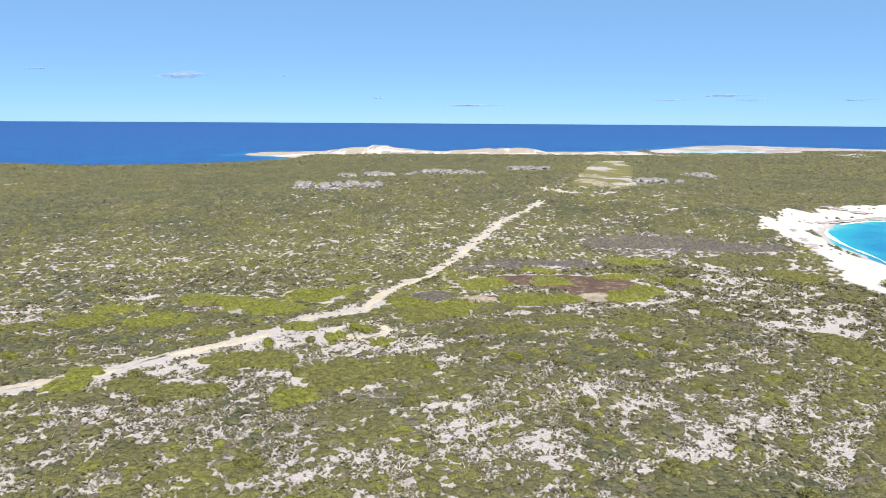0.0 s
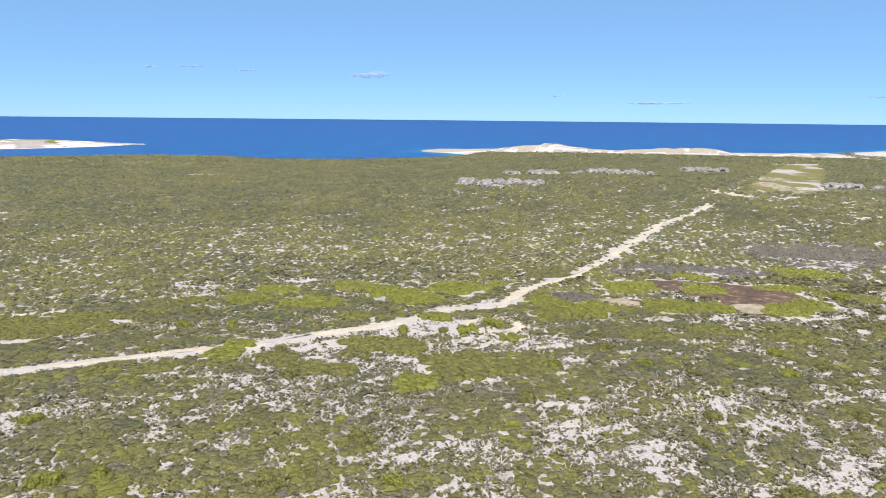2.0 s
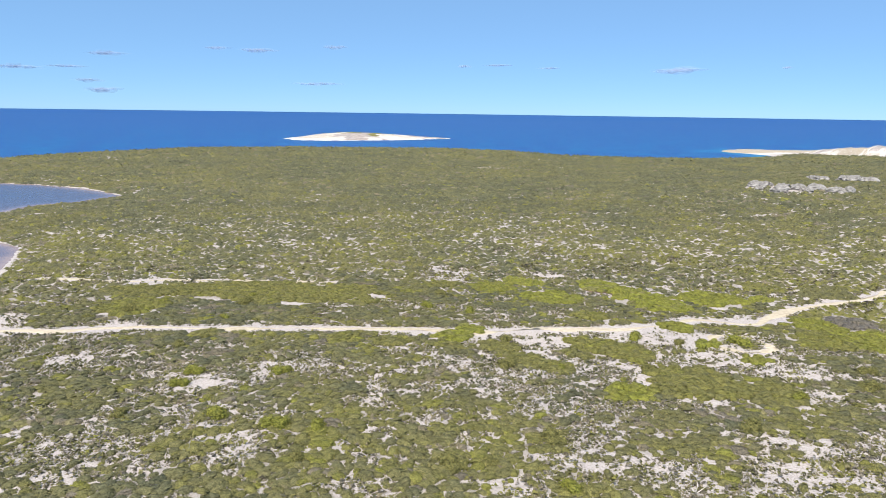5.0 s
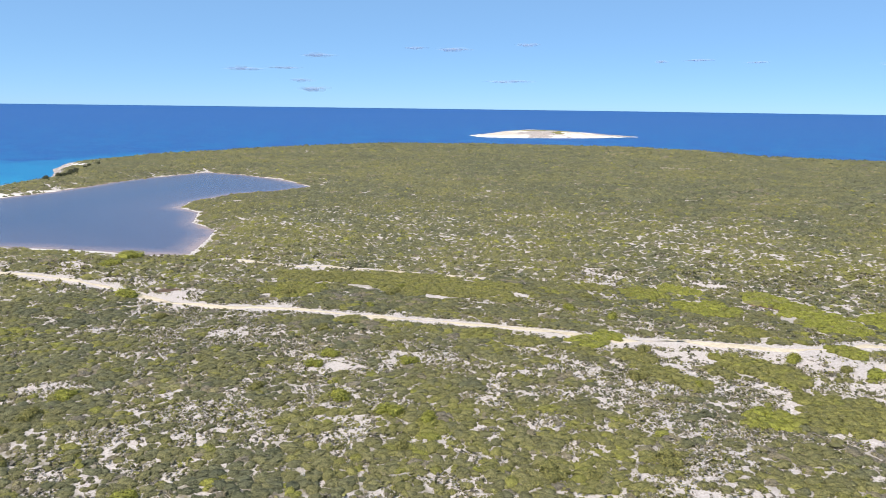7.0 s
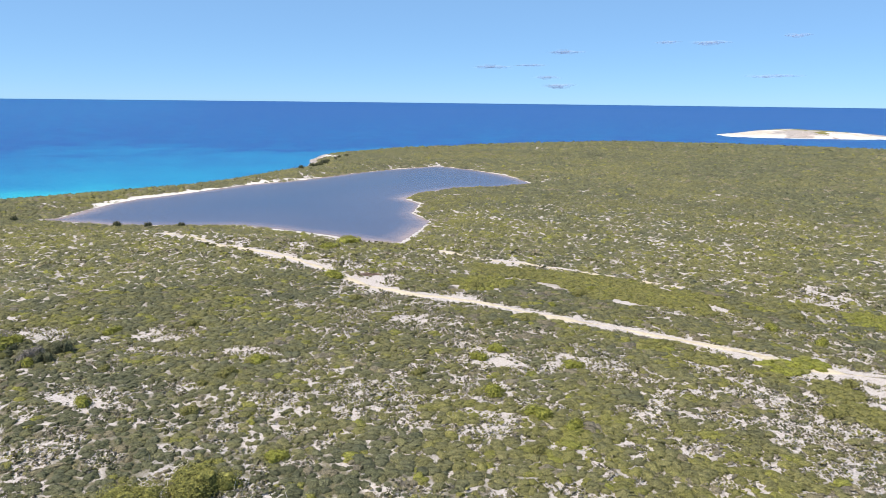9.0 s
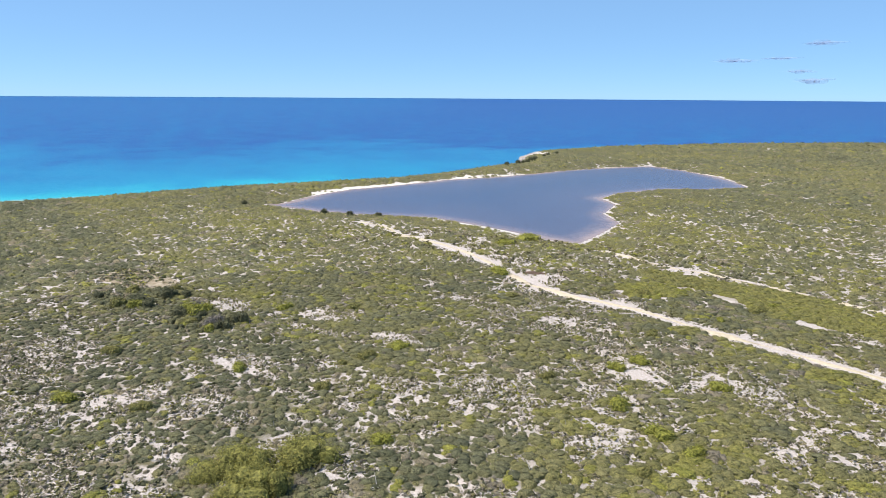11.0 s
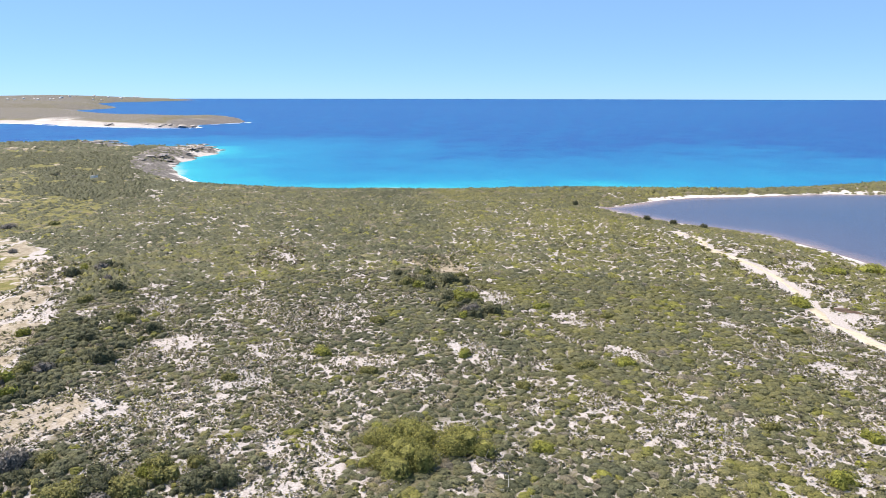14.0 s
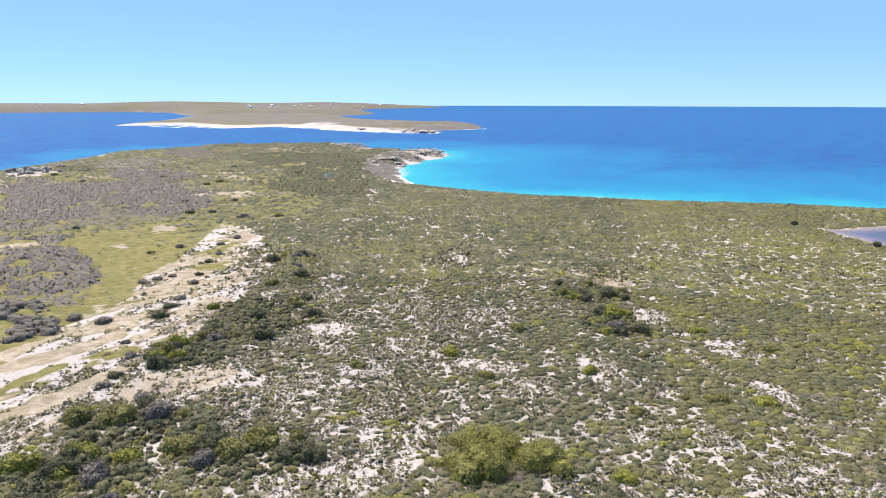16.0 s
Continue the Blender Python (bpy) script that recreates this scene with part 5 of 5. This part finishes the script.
for k in range(60):
    if k < 34:
        t = pick.random()
        x, y = -262 - 140 * t + pick.uniform(-12, 12), -325 - 105 * t + pick.uniform(-14, 14) - 22 * math.sin(t * 3.1)
        size = pick.uniform(0.8, 2.6)
    elif k < 48:
        x, y, size = pick.uniform(-405, -360), pick.uniform(-585, -520), pick.uniform(1.0, 3.0)
    else:
        x, y, size = pick.uniform(-25, 30), pick.uniform(415, 455), pick.uniform(1.0, 2.6)
    z = float(ground_z(np.array([x]), np.array([y]))[0])
    m = pose(x, y, max(z, -0.2) + 0.1, 0, 0, pick.uniform(0, 360)) @ Matrix.Diagonal((size * 1.9, size * 1.2, size * 0.45, 1))
    if k < 4:
        rocks[k].matrix_basis = m
    else:
        copy_thing(rocks[k % 4], Matrix()).matrix_basis = m

def pale_rock(seed):
    """A knobbly weathered lump of pale limestone."""
    ob = boulder(seed + 20)
    ob.name, ob.data.name = "limestone_outcrop", "limestone_outcrop"
    ob.data.materials[0] = PALE_ROCK_M
    return tagged(ob, "knobbly pale grey limestone outcrop standing in the scrub", "rock", "limestone outcrops")


pale = [pale_rock(k) for k in range(4)]
count = 0
for cx, cy, rx, ry, turn in OUTCROP:
    c, s_ = math.cos(radians(turn)), math.sin(radians(turn))
    for k in range(int(8 + rx * 0.9)):
        u, v = pick.gauss(0, 0.5) * rx, pick.gauss(0, 0.5) * ry
        x, y = cx + u * c - v * s_, cy + u * s_ + v * c
        size = pick.uniform(1.0, 3.2)
        m = pose(x, y, float(ground_z(np.array([x]), np.array([y]))[0]) + 0.3, 0, 0, pick.uniform(0, 360)) @ Matrix.Diagonal((size * 1.2, size, size * 1.0, 1))
        if count < 4:
            pale[count].matrix_basis = m
        else:
            copy_thing(pale[count % 4], Matrix()).matrix_basis = m
        count += 1
for x, y, size in ((191, 352, 2.6), (196, 350, 2.2), (194, 351.5, 1.8), (203, 346, 2.4), (139, 279, 1.1), (137, 275, 0.8), (131, 256, 1.2), (130, 252, 0.9), (128, 243, 1.3),
                   (127, 239, 0.9), (125, 236, 1.2), (161, 309, 1.4), (168, 314, 1.8), (176, 319, 1.9), (184, 324, 2.2), (190, 327, 1.8), (197, 330, 2.0), (205, 333, 2.2)):
    beach_rock = copy_thing(rocks[pick.randrange(4)], Matrix())
    tagged(beach_rock, "dark weathered rock half buried in the white beach", "boulder", "rocks on the white beach")
    z = max(float(ground_z(np.array([x]), np.array([y]))[0]), 0.0)
    beach_rock.matrix_basis = pose(x, y, z + 0.1, 0, 0, pick.uniform(-30, 30)) @ Matrix.Diagonal((size * 1.7, size * 0.9, size * 0.45, 1))

for k in range(16):
    t = k / 15
    headland_rock = copy_thing(rocks[k % 4], Matrix())
    tagged(headland_rock, "broad brown grey rock on the far headland's tip", "boulder", "rocks on the far headland")
    x, y = -628 - 62 * t + pick.uniform(-8, 8), -1010 + 190 * t + pick.uniform(-14, 14)
    size = pick.uniform(5, 9)
    headland_rock.matrix_basis = pose(x, y, 1.5, 0, 0, pick.uniform(40, 90)) @ Matrix.Diagonal((size * 2.2, size, size * 0.55, 1))

first_house = house(0, 0, 0, 14, 10, 5, 0)
spots = [(-1400, -3060, 2.2), (-1420, -3090, 1.5), (-1550, -3150, 1.3), (-1750, -3300, 1.2), (-1900, -3380, 1.4), (-2050, -3450, 1.2), (-2200, -3560, 1.5),
         (-2330, -3600, 1.3), (-2480, -3560, 1.2), (-1000, -3560, 1.4), (-820, -3620, 1.5), (-640, -3600, 1.3), (-1180, -3400, 1.2), (-1650, -3350, 1.5),
         (-450, -3650, 1.3), (-2600, -3560, 1.2)]
spots += [(-1500 - 60 * k + pick.uniform(-50, 50), -3250 - 17 * k + pick.uniform(-120, 60), pick.uniform(0.9, 1.6)) for k in range(20)]
main_land = bpy.data.objects["far_mainland"]
tree = main_land.data.vertices
cloud_of = np.empty(len(tree) * 3, np.float32)
tree.foreach_get("co", cloud_of)
cloud_of = cloud_of.reshape(-1, 3)
for k, (x, y, size) in enumerate((x, y, size * 0.6) for x, y, size in spots):
    z = float(cloud_of[np.argmin(np.hypot(cloud_of[:, 0] - x, cloud_of[:, 1] - y)), 2])
    m = pose(x, y, z - 0.5, 0, 0, 20 + 37 * k) @ Matrix.Diagonal((size, size, size, 1))
    if k == 0:
        first_house.matrix_basis = m
    else:
        copy_thing(first_house, Matrix()).matrix_basis = m


def shed(x, y):
    """A small pale hut in the scrub behind the beach."""
    base = new("shed")
    base.matrix_basis = pose(x, y, float(ground_z(np.array([x]), np.array([y]))[0]), 0, 0, 25)
    bm = bmesh.new()
    bmesh.ops.create_cube(bm, size=1.0, matrix=Matrix.LocRotScale((0, 0, 0.8), None, (3.2, 2.2, 2.2)))
    part("wall", bm, WHITE_M, base)
    bm = bmesh.new()
    bmesh.ops.create_cube(bm, size=1.0, matrix=Matrix.LocRotScale((0, 0, 2.05), Euler((radians(7), 0, 0)), (3.8, 2.8, 0.12)))
    bmesh.ops.bevel(bm, geom=bm.edges[:], offset=0.03, segments=1, affect='EDGES')
    part("roof", bm, ROOF_M, base)
    return tagged(base, "small pale hut in dark scrub near the beach", "shed")


shed(-199.5, -293.6)
